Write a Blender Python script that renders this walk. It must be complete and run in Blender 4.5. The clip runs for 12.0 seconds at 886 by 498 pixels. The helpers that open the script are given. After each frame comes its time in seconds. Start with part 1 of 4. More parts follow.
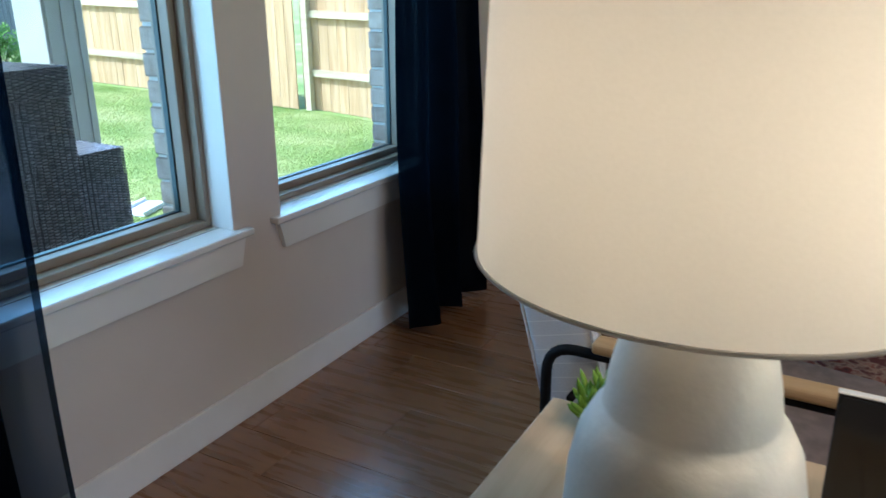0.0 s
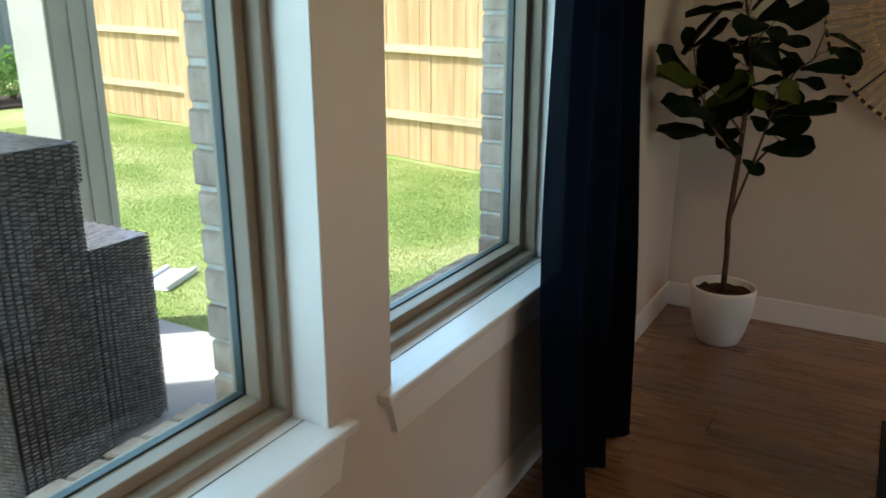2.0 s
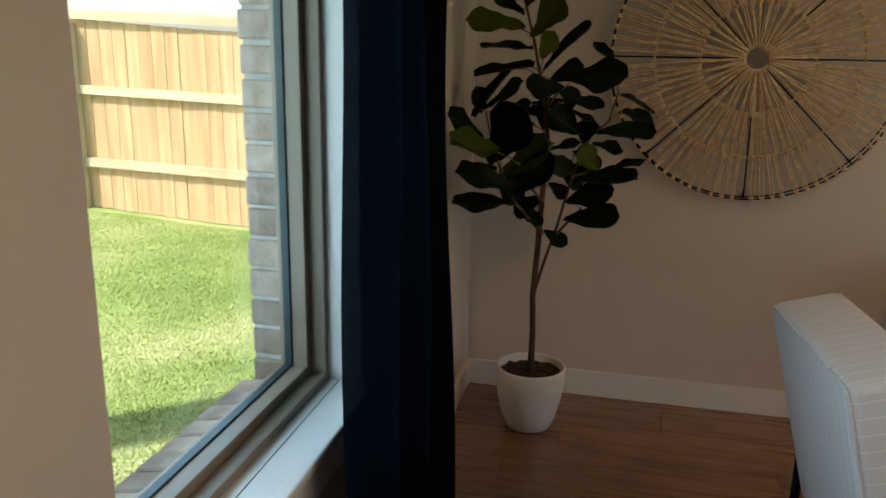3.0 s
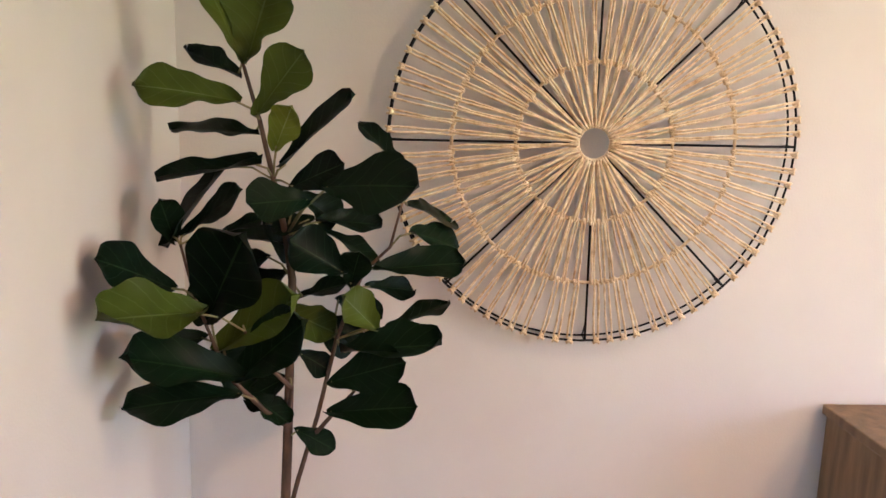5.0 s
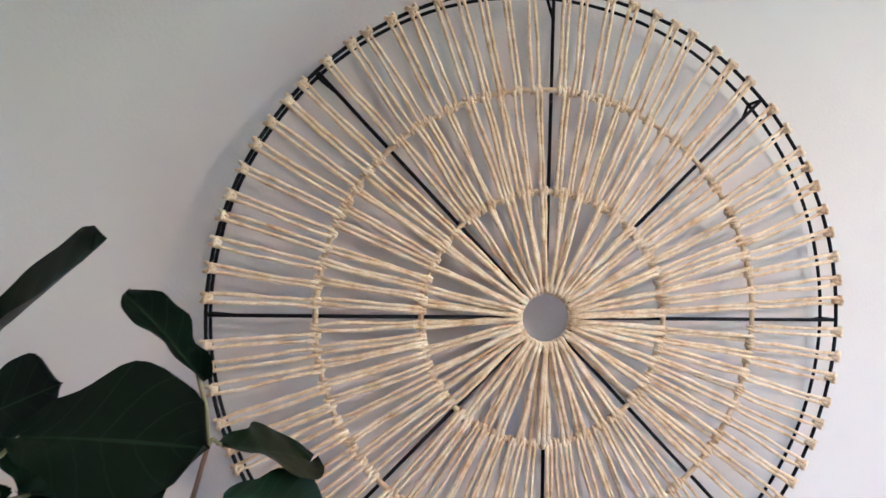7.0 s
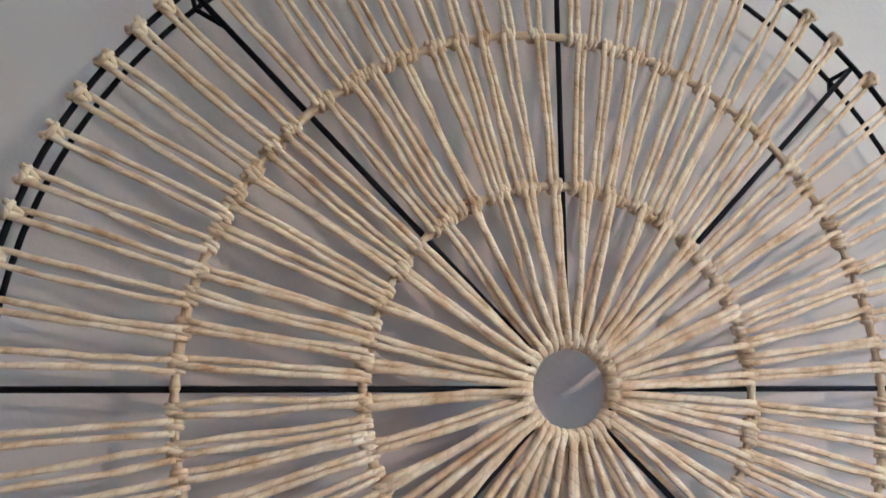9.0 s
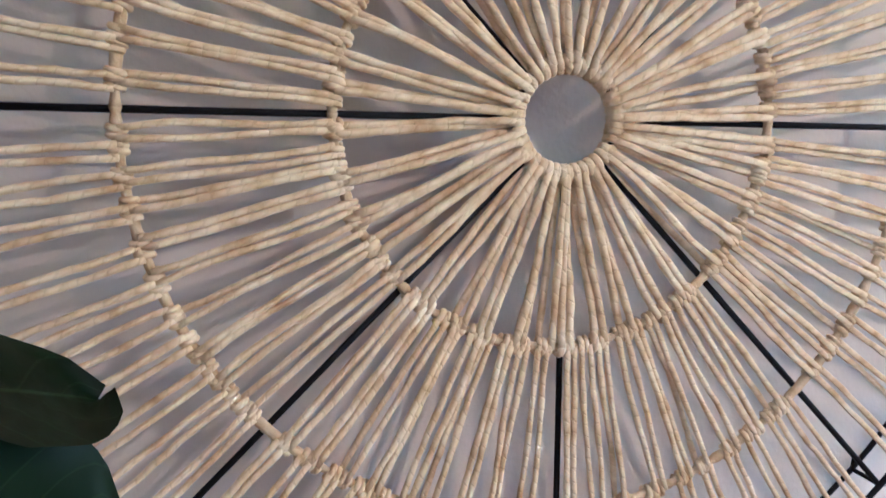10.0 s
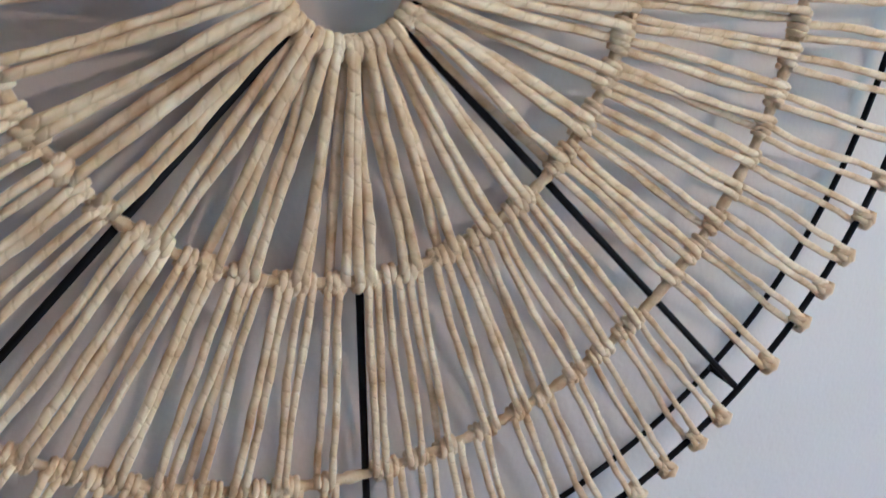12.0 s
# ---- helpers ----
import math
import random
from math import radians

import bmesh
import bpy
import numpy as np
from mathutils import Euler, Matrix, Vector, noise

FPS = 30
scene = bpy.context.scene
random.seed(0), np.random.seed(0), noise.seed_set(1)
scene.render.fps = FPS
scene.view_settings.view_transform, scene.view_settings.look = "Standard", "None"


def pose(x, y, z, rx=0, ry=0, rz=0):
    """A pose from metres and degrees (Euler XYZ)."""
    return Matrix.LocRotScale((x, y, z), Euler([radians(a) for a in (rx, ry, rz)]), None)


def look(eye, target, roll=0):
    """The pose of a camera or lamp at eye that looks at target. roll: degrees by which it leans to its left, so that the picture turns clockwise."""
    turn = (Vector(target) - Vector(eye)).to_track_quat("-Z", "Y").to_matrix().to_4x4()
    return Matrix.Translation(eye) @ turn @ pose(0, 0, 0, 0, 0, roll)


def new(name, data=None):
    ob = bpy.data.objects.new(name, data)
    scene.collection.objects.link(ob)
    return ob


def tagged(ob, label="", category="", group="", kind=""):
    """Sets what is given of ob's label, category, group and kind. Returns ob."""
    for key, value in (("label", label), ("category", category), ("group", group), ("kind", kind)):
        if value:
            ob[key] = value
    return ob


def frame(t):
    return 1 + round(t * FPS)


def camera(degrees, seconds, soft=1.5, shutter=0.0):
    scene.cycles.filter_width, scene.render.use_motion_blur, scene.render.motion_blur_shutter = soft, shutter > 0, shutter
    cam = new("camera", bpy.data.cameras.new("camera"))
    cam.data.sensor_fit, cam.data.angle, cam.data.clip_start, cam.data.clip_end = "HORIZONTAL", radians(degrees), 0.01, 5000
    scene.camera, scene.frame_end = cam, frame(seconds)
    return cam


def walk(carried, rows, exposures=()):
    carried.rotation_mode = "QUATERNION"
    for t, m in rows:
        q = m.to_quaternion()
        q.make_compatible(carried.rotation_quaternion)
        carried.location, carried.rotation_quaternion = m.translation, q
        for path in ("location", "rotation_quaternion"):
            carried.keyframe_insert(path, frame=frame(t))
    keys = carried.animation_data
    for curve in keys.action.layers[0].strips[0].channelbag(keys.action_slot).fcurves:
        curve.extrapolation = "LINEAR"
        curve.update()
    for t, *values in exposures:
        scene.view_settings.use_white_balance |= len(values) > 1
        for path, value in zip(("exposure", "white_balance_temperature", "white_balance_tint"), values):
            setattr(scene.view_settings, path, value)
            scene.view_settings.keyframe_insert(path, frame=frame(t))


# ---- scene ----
cam = camera(59.0, 12.0, shutter=0.15)
ROWS = [  # seconds, eye, target, roll
    (0, (0.064, -0.389, 1.399), (1.719, 0.534, 0.758), -0.4),
    (0.5, (0.14, -0.114, 1.45), (1.739, 0.888, 0.787), -0.4),
    (1, (0.317, 0.133, 1.414), (1.874, 1.211, 0.77), -1.0),
    (1.5, (0.48, 0.301, 1.46), (2.035, 1.386, 0.82), -0.6),
    (2, (0.718, 0.453, 1.474), (2.374, 1.406, 0.882), 0.1),
    (2.5, (0.995, 0.614, 1.5), (2.785, 1.311, 0.944), 1.3),
    (3, (1.227, 0.722, 1.537), (3.116, 1.145, 1.035), 1.1),
    (3.5, (1.551, 0.769, 1.517), (3.494, 0.917, 1.066), 0.8),
    (3.7, (1.7, 0.781, 1.535), (3.652, 0.835, 1.1), 0.8),
    (5.3, (2.579, 0.732, 1.611), (4.546, 0.594, 1.275), 1.6),
    (5.5, (2.668, 0.725, 1.608), (4.639, 0.559, 1.309), 1.6),
    (6, (2.863, 0.727, 1.596), (4.84, 0.506, 1.389), 1.6),
    (6.5, (3.077, 0.716, 1.614), (5.053, 0.42, 1.514), 1.7),
    (7, (3.27, 0.646, 1.614), (5.237, 0.284, 1.63), 1.5),
    (7.2, (3.349, 0.612, 1.63), (5.31, 0.225, 1.693), 1.5),
    (8.8, (3.759, 0.56, 1.498), (5.644, 0.081, 1.962), -0.2),
    (9, (3.786, 0.557, 1.494), (5.687, 0.077, 1.89), -0.2),
    (9.5, (3.83, 0.531, 1.485), (5.771, 0.062, 1.603), 0.2),
    (10, (3.871, 0.521, 1.475), (5.794, 0.024, 1.245), 0.8),
    (10.5, (3.881, 0.511, 1.463), (5.752, -0.011, 0.989), 0.8),
    (11, (3.903, 0.509, 1.435), (5.707, -0.085, 0.808), 0.8),
    (11.5, (3.968, 0.456, 1.443), (5.709, -0.22, 0.727), 0.8),
    (12, (4.046, 0.377, 1.521), (5.769, -0.355, 0.816), 1.1),
]

EXPOSURES = [(0.0, 1.75, 4850, 8), (1.0, 1.75, 5700, 11), (2.0, 1.65, 6200, 11), (2.5, 1.5, 6800, 13), (3.0, 1.6, 6500, 15), (3.3, 2.15, 6100, 16), (3.7, 3.3, 5800, 18), (5.3, 3.95, 5250, 22), (6.5, 4.08, 4500, 18), (9.0, 3.70, 4350, 16), (10.0, 3.82, 4350, 17), (11.0, 3.64, 4300, 16), (12.0, 3.48, 4250, 11)]
walk(cam, [(t, look(eye, target, roll)) for t, eye, target, roll in ROWS], EXPOSURES)

# ---- plan ----
WALL_Y = 1.351      # window wall, inner face
ART_X = 4.608       # far wall, inner face
SOUTH_Y, WEST_X, CEIL = -3.6, -2.4, 2.74
SILL_Z, HEAD_Z = 0.661, 2.15
PATIO_Z = -0.10
WINDOWS = [(0.79, 1.821), (2.045, 3.075)]

# ---- light ----
SUN_AZ, SUN_EL = 318, 52
world = bpy.data.worlds.new("sky")
scene.world = world
world.use_nodes = True
wn = world.node_tree.nodes
sky = wn.new("ShaderNodeTexSky")
sky.sky_type, sky.sun_disc = 'NISHITA', False
sky.sun_elevation, sky.sun_rotation = radians(SUN_EL), radians(SUN_AZ)
sky.air_density, sky.dust_density = 1.0, 2.0
world.node_tree.links.new(sky.outputs[0], wn["Background"].inputs[0])
wn["Background"].inputs[1].default_value = 0.15


def lamp(name, kind, m, energy, color, **kw):
    data = bpy.data.lights.new(name, kind)
    data.energy, data.color = energy, color
    for k, v in kw.items():
        if k == "size": data.size = v
        if k == "size_y": data.shape, data.size_y = 'RECTANGLE', v
        if k == "angle": data.angle = v
        if k == "radius": data.shadow_soft_size = v
        if k == "spot": data.spot_size = v
        if k == "blend": data.spot_blend = v
    ob = new(name, data)
    ob.matrix_world = m
    return ob


SUN_DIR = Vector((math.sin(radians(SUN_AZ)) * math.cos(radians(SUN_EL)), math.cos(radians(SUN_AZ)) * math.cos(radians(SUN_EL)), math.sin(radians(SUN_EL))))
def window_light(name, m, w, h, watts, color=(0.47, 0.80, 1.0)):
    """Area lamp added in an opening, on top of the sky's own light."""
    return lamp(name, 'AREA', m, watts, color, size=w, size_y=h)


for a, b in WINDOWS:
    window_light("window_light", pose((a + b) / 2, 1.70, 1.42, -90, 0, 0), 0.95, 1.4, 3.6)
# unseen south opening, added so that fill light reaches the room
SOUTH_OPEN = (0.4, 3.2, 0.12, 2.3)
# warm interior fill added there, not sky-coloured
window_light("window_light", pose(1.8, SOUTH_Y - 0.16, 1.22, 90, 0, 0), 2.6, 2.1, 3.9, (1.0, 0.78, 0.58))
lamp("sun", 'SUN', look(SUN_DIR * 30, (0, 0, 0)), 3.1, (1.0, 0.95, 0.87), angle=radians(2))

# ---- materials ----
def nodes_of(name):
    m = bpy.data.materials.new(name)
    m.use_nodes = True
    return m, m.node_tree.nodes, m.node_tree.links, m.node_tree.nodes["Principled BSDF"]


def ramp(n, stops):
    r = n.new("ShaderNodeValToRGB")
    els = r.color_ramp.elements
    while len(els) < len(stops):
        els.new(0.5)
    for e, (p, c) in zip(els, stops):
        e.position, e.color = p, (*c, 1)
    return r


def mat(name, c1, c2, rough=0.6, scale=6, bump=0.1, bscale=120, stretch=(1, 1, 1), metal=0.0, vary=0.0, dist=0.002, spec=0.5, sheen=0.0, lo=0.35, hi=0.65):
    """Two-tone noise colour, fine relief, roughness that wanders a little; vary: tone from object to object."""
    m, n, l, b = nodes_of(name)
    tc, mp = n.new("ShaderNodeTexCoord"), n.new("ShaderNodeMapping")
    mp.inputs["Scale"].default_value = stretch
    l.new(tc.outputs["Object"], mp.inputs[0])
    src = mp.outputs[0]
    if vary:
        oi, add = n.new("ShaderNodeObjectInfo"), n.new("ShaderNodeVectorMath")
        mul = n.new("ShaderNodeMath"); mul.operation = 'MULTIPLY'; mul.inputs[1].default_value = 37.0
        l.new(oi.outputs["Random"], mul.inputs[0])
        l.new(src, add.inputs[0]); l.new(mul.outputs[0], add.inputs[1])
        src = add.outputs[0]
    t = n.new("ShaderNodeTexNoise"); t.inputs["Scale"].default_value = scale; t.inputs["Detail"].default_value = 6
    l.new(src, t.inputs["Vector"])
    r = ramp(n, [(lo, c1), (hi, c2)])
    l.new(t.outputs[0], r.inputs[0])
    col = r.outputs[0]
    if vary:
        hsv = n.new("ShaderNodeHueSaturation")
        mr = n.new("ShaderNodeMapRange")
        mr.inputs[3].default_value, mr.inputs[4].default_value = 1 - vary, 1 + vary
        l.new(oi.outputs["Random"], mr.inputs[0]); l.new(mr.outputs[0], hsv.inputs["Value"]); l.new(col, hsv.inputs["Color"])
        col = hsv.outputs[0]
    l.new(col, b.inputs["Base Color"])
    t2 = n.new("ShaderNodeTexNoise"); t2.inputs["Scale"].default_value = bscale; t2.inputs["Detail"].default_value = 4
    l.new(src, t2.inputs["Vector"])
    bp = n.new("ShaderNodeBump"); bp.inputs["Strength"].default_value = bump; bp.inputs["Distance"].default_value = dist
    l.new(t2.outputs[0], bp.inputs["Height"]); l.new(bp.outputs[0], b.inputs["Normal"])
    rr = n.new("ShaderNodeMapRange"); rr.inputs[3].default_value, rr.inputs[4].default_value = max(0.02, rough - 0.08), min(1, rough + 0.08)
    l.new(t.outputs[0], rr.inputs[0]); l.new(rr.outputs[0], b.inputs["Roughness"])
    b.inputs["Metallic"].default_value = metal
    b.inputs["Specular IOR Level"].default_value = spec
    b.inputs["Sheen Weight"].default_value = sheen
    return m


M_WALL = mat("wall_paint", (0.60, 0.535, 0.48), (0.635, 0.57, 0.515), 0.75, 2.5, 0.35, 160, dist=0.0015, spec=0.3)
M_TRIM = mat("white_trim", (0.74, 0.72, 0.69), (0.80, 0.78, 0.75), 0.36, 4, 0.08, 60)
M_CEIL = mat("ceiling_paint", (0.76, 0.74, 0.70), (0.80, 0.78, 0.74), 0.85, 3, 0.4, 120)
M_SILL = mat("sill_gloss_paint", (0.74, 0.73, 0.71), (0.80, 0.79, 0.77), 0.22, 4, 0.06, 60, spec=0.8)
M_VINYL = mat("tan_vinyl", (0.215, 0.165, 0.115), (0.26, 0.205, 0.15), 0.42, 5, 0.05, 80)
M_JOINT = mat("joint_shadow", (0.16, 0.15, 0.14), (0.22, 0.21, 0.20), 0.8, 20, 0.05, 80)
M_GASKET = mat("gasket", (0.010, 0.026, 0.028), (0.016, 0.038, 0.040), 0.4, 20, 0.05, 80)
M_PLANK = mat("plank", (0.165, 0.076, 0.030), (0.285, 0.138, 0.058), 0.28, 5, 0.10, 34, stretch=(7, 0.55, 7), vary=0.16, dist=0.001, lo=0.22, hi=0.82)
M_PLANK.node_tree.nodes["Principled BSDF"].inputs["Coat Weight"].default_value = 0.7
M_PLANK.node_tree.nodes["Principled BSDF"].inputs["Coat Roughness"].default_value = 0.24
M_SUB = mat("sub_floor", (0.03, 0.018, 0.01), (0.05, 0.03, 0.018), 0.8)
M_BLACK = mat("black_steel", (0.005, 0.005, 0.0055), (0.010, 0.010, 0.011), 0.6, 30, 0.1, 200, spec=0.1)
M_BRICK = mat("brick", (0.28, 0.205, 0.155), (0.42, 0.33, 0.265), 0.9, 14, 0.8, 70, vary=0.22, dist=0.006)
M_MORTAR = mat("mortar", (0.42, 0.40, 0.37), (0.52, 0.50, 0.46), 0.95, 20, 0.8, 90, dist=0.004)
M_CEDAR = mat("cedar_board", (0.43, 0.275, 0.13), (0.56, 0.395, 0.21), 0.8, 2.2, 0.4, 40, stretch=(6, 6, 0.5), vary=0.09, dist=0.003)
M_RAIL = mat("pine_rail", (0.46, 0.38, 0.23), (0.56, 0.48, 0.32), 0.8, 3, 0.4, 40, stretch=(6, 0.5, 6), vary=0.08)
M_CONC = mat("concrete", (0.38, 0.37, 0.34), (0.47, 0.46, 0.43), 0.9, 2.2, 0.6, 60, dist=0.003)
M_COLUMN = mat("column_paint", (0.36, 0.37, 0.34), (0.41, 0.42, 0.39), 0.6, 3, 0.2, 50)
# near-black: shade between the strands, painted on the body behind them
M_GAP_SHADE = mat("weave_gap_shade", (0.010, 0.010, 0.011), (0.022, 0.021, 0.022), 0.6, 20, 0.3, 120)
M_WICKER = mat("wicker", (0.085, 0.083, 0.088), (0.22, 0.21, 0.215), 0.22, 25, 0.1, 220, stretch=(1, 1, 3))
M_WICKER.node_tree.nodes["Principled BSDF"].inputs["Coat Weight"].default_value = 0.5
M_WICKER.node_tree.nodes["Principled BSDF"].inputs["Coat Roughness"].default_value = 0.16
M_POT = mat("white_ceramic", (0.74, 0.71, 0.67), (0.80, 0.77, 0.73), 0.42, 9, 0.15, 60)
M_SOIL = mat("soil", (0.020, 0.011, 0.006), (0.075, 0.042, 0.024), 0.95, 45, 1.0, 70, dist=0.01)
M_BARK = mat("bark", (0.05, 0.025, 0.014), (0.12, 0.065, 0.038), 0.8, 40, 0.7, 90, stretch=(1, 1, 0.3), dist=0.003)
M_STALK = mat("stalk", (0.16, 0.15, 0.05), (0.26, 0.20, 0.10), 0.7, 40, 0.4, 90)
M_PINE = mat("table_pine", (0.46, 0.34, 0.20), (0.64, 0.51, 0.34), 0.5, 3.5, 0.25, 60, stretch=(1.0, 8, 8), lo=0.3, hi=0.7)
M_OAK = mat("sideboard_oak", (0.115, 0.068, 0.030), (0.25, 0.155, 0.075), 0.5, 4, 0.3, 60, stretch=(8, 8, 0.8), vary=0.1, lo=0.3, hi=0.7)
M_ARM = mat("arm_wood", (0.40, 0.25, 0.11), (0.55, 0.37, 0.18), 0.45, 4, 0.2, 60, stretch=(8, 1, 8))
M_LAMPBASE = mat("lamp_ceramic", (0.66, 0.64, 0.58), (0.74, 0.72, 0.66), 0.5, 12, 0.35, 90, dist=0.002)
M_BRASS = mat("brass", (0.45, 0.32, 0.14), (0.55, 0.40, 0.20), 0.3, 20, 0.05, 80, metal=1.0)
M_GREYWOOD = mat("weathered_board", (0.24, 0.23, 0.22), (0.34, 0.33, 0.31), 0.85, 3, 0.4, 40, stretch=(6, 6, 0.5), vary=0.12)
M_HOUSE = mat("far_brick", (0.50, 0.20, 0.13), (0.62, 0.29, 0.20), 0.9, 8, 0.5, 40)
M_UTIL = mat("green_box", (0.28, 0.40, 0.33), (0.34, 0.46, 0.38), 0.5, 5, 0.1, 60)
M_MULCH = mat("mulch", (0.03, 0.018, 0.012), (0.09, 0.055, 0.035), 0.95, 20, 1.0, 50, dist=0.02)
M_PLASTIC = mat("white_plastic", (0.66, 0.67, 0.68), (0.74, 0.75, 0.76), 0.5, 6, 0.1, 60)
M_SCREEN = mat("dark_glass", (0.006, 0.006, 0.007), (0.012, 0.012, 0.013), 0.12, 6, 0.02, 60)


def glass_mat():
    m, n, l, b = nodes_of("window_glass")
    tr, gl, lw, mx = n.new("ShaderNodeBsdfTransparent"), n.new("ShaderNodeBsdfGlossy"), n.new("ShaderNodeLayerWeight"), n.new("ShaderNodeMixShader")
    pw, fr = n.new("ShaderNodeMath"), n.new("ShaderNodeMath")
    pw.operation, fr.operation = 'POWER', 'MULTIPLY_ADD'
    pw.inputs[1].default_value, fr.inputs[1].default_value, fr.inputs[2].default_value = 5.0, 0.6, 0.025
    lw.inputs[0].default_value = 0.5
    l.new(lw.outputs["Facing"], pw.inputs[0]); l.new(pw.outputs[0], fr.inputs[0])
    tr.inputs[0].default_value = (0.93, 0.96, 0.95, 1)
    gl.inputs["Roughness"].default_value = 0.01
    l.new(fr.outputs[0], mx.inputs[0]); l.new(tr.outputs[0], mx.inputs[1]); l.new(gl.outputs[0], mx.inputs[2])
    l.new(mx.outputs[0], n["Material Output"].inputs[0])
    return m


def cloth_mat(name, c1, c2, see, glow, thread=900.0):
    """Thin woven cloth: lets some light through (glow) and is partly see-through (see)."""
    m, n, l, b = nodes_of(name)
    tc = n.new("ShaderNodeTexCoord")
    t = n.new("ShaderNodeTexNoise"); t.inputs["Scale"].default_value = 7; t.inputs["Detail"].default_value = 5
    l.new(tc.outputs["Object"], t.inputs["Vector"])
    r = ramp(n, [(0.3, c1), (0.7, c2)]); l.new(t.outputs[0], r.inputs[0])
    w = n.new("ShaderNodeTexNoise"); w.inputs["Scale"].default_value = thread
    mp = n.new("ShaderNodeMapping"); mp.inputs["Scale"].default_value = (1, 1, 0.25)
    l.new(tc.outputs["Object"], mp.inputs[0]); l.new(mp.outputs[0], w.inputs["Vector"])
    bp = n.new("ShaderNodeBump"); bp.inputs["Strength"].default_value = 0.3; bp.inputs["Distance"].default_value = 0.001
    l.new(w.outputs[0], bp.inputs["Height"])
    b.inputs["Roughness"].default_value = 0.75
    b.inputs["Specular IOR Level"].default_value = 0.04
    l.new(r.outputs[0], b.inputs["Base Color"]); l.new(bp.outputs[0], b.inputs["Normal"])
    tl, m1, m2, tr = n.new("ShaderNodeBsdfTranslucent"), n.new("ShaderNodeMixShader"), n.new("ShaderNodeMixShader"), n.new("ShaderNodeBsdfTransparent")
    l.new(r.outputs[0], tl.inputs[0])
    m1.inputs[0].default_value = glow
    l.new(b.outputs[0], m1.inputs[1]); l.new(tl.outputs[0], m1.inputs[2])
    tr.inputs[0].default_value = (0.70, 0.82, 1.0, 1)
    m2.inputs[0].default_value = see
    l.new(m1.outputs[0], m2.inputs[1]); l.new(tr.outputs[0], m2.inputs[2])
    l.new(m2.outputs[0], n["Material Output"].inputs[0])
    return m


def stripe_mat():
    """Pale grey upholstery with thin white pinstripes across the cushion."""
    m, n, l, b = nodes_of("striped_upholstery")
    tc, sp = n.new("ShaderNodeTexCoord"), n.new("ShaderNodeSeparateXYZ")
    l.new(tc.outputs["UV"], sp.inputs[0])
    fr = n.new("ShaderNodeMath"); fr.operation = 'FRACT'; l.new(sp.outputs[1], fr.inputs[0])
    lt = n.new("ShaderNodeMath"); lt.operation = 'LESS_THAN'; lt.inputs[1].default_value = 0.075; l.new(fr.outputs[0], lt.inputs[0])
    t = n.new("ShaderNodeTexNoise"); t.inputs["Scale"].default_value = 260; t.inputs["Detail"].default_value = 3
    l.new(tc.outputs["Object"], t.inputs["Vector"])
    r = ramp(n, [(0.3, (0.60, 0.58, 0.585)), (0.7, (0.70, 0.68, 0.68))]); l.new(t.outputs[0], r.inputs[0])
    mx = n.new("ShaderNodeMixRGB"); mx.inputs[2].default_value = (0.80, 0.78, 0.76, 1)
    l.new(lt.outputs[0], mx.inputs[0]); l.new(r.outputs[0], mx.inputs[1]); l.new(mx.outputs[0], b.inputs["Base Color"])
    bp = n.new("ShaderNodeBump"); bp.inputs["Strength"].default_value = 0.5; bp.inputs["Distance"].default_value = 0.001
    l.new(t.outputs[0], bp.inputs["Height"]); l.new(bp.outputs[0], b.inputs["Normal"])
    b.inputs["Roughness"].default_value = 0.9
    b.inputs["Sheen Weight"].default_value = 0.2
    return m


def leaf_mat(name, c1, c2, vein):
    m, n, l, b = nodes_of(name)
    tc, sp = n.new("ShaderNodeTexCoord"), n.new("ShaderNodeSeparateXYZ")
    l.new(tc.outputs["UV"], sp.inputs[0])

    def math_node(op, a, bb=None):
        q = n.new("ShaderNodeMath"); q.operation = op
        for i, v in enumerate((a, bb)):
            if v is None: continue
            if isinstance(v, (int, float)): q.inputs[i].default_value = v
            else: l.new(v, q.inputs[i])
        return q.outputs[0]
    side = math_node('ABSOLUTE', math_node('SUBTRACT', sp.outputs[0], 0.5))
    mid = math_node('LESS_THAN', side, 0.014)
    slant = math_node('FRACT', math_node('MULTIPLY', math_node('SUBTRACT', sp.outputs[1], math_node('MULTIPLY', side, 0.55)), 6.0))
    ribs = math_node('LESS_THAN', slant, 0.06)
    both = math_node('MAXIMUM', mid, math_node('MULTIPLY', ribs, 0.45))
    oi = n.new("ShaderNodeObjectInfo")
    t = n.new("ShaderNodeTexNoise"); t.inputs["Scale"].default_value = 18; t.inputs["Detail"].default_value = 4
    l.new(tc.outputs["Object"], t.inputs["Vector"])
    f = math_node('ADD', math_node('MULTIPLY', oi.outputs["Random"], 0.6), math_node('MULTIPLY', t.outputs[0], 0.5))
    r = ramp(n, [(0.15, c1), (0.9, c2)]); l.new(f, r.inputs[0])
    mx = n.new("ShaderNodeMixRGB"); mx.inputs[2].default_value = (*vein, 1)
    l.new(both, mx.inputs[0]); l.new(r.outputs[0], mx.inputs[1]); l.new(mx.outputs[0], b.inputs["Base Color"])
    bp = n.new("ShaderNodeBump"); bp.inputs["Strength"].default_value = 0.4; bp.inputs["Distance"].default_value = 0.002
    l.new(math_node('SUBTRACT', t.outputs[0], both), bp.inputs["Height"]); l.new(bp.outputs[0], b.inputs["Normal"])
    b.inputs["Roughness"].default_value = 0.42
    b.inputs["Specular IOR Level"].default_value = 0.10
    return m


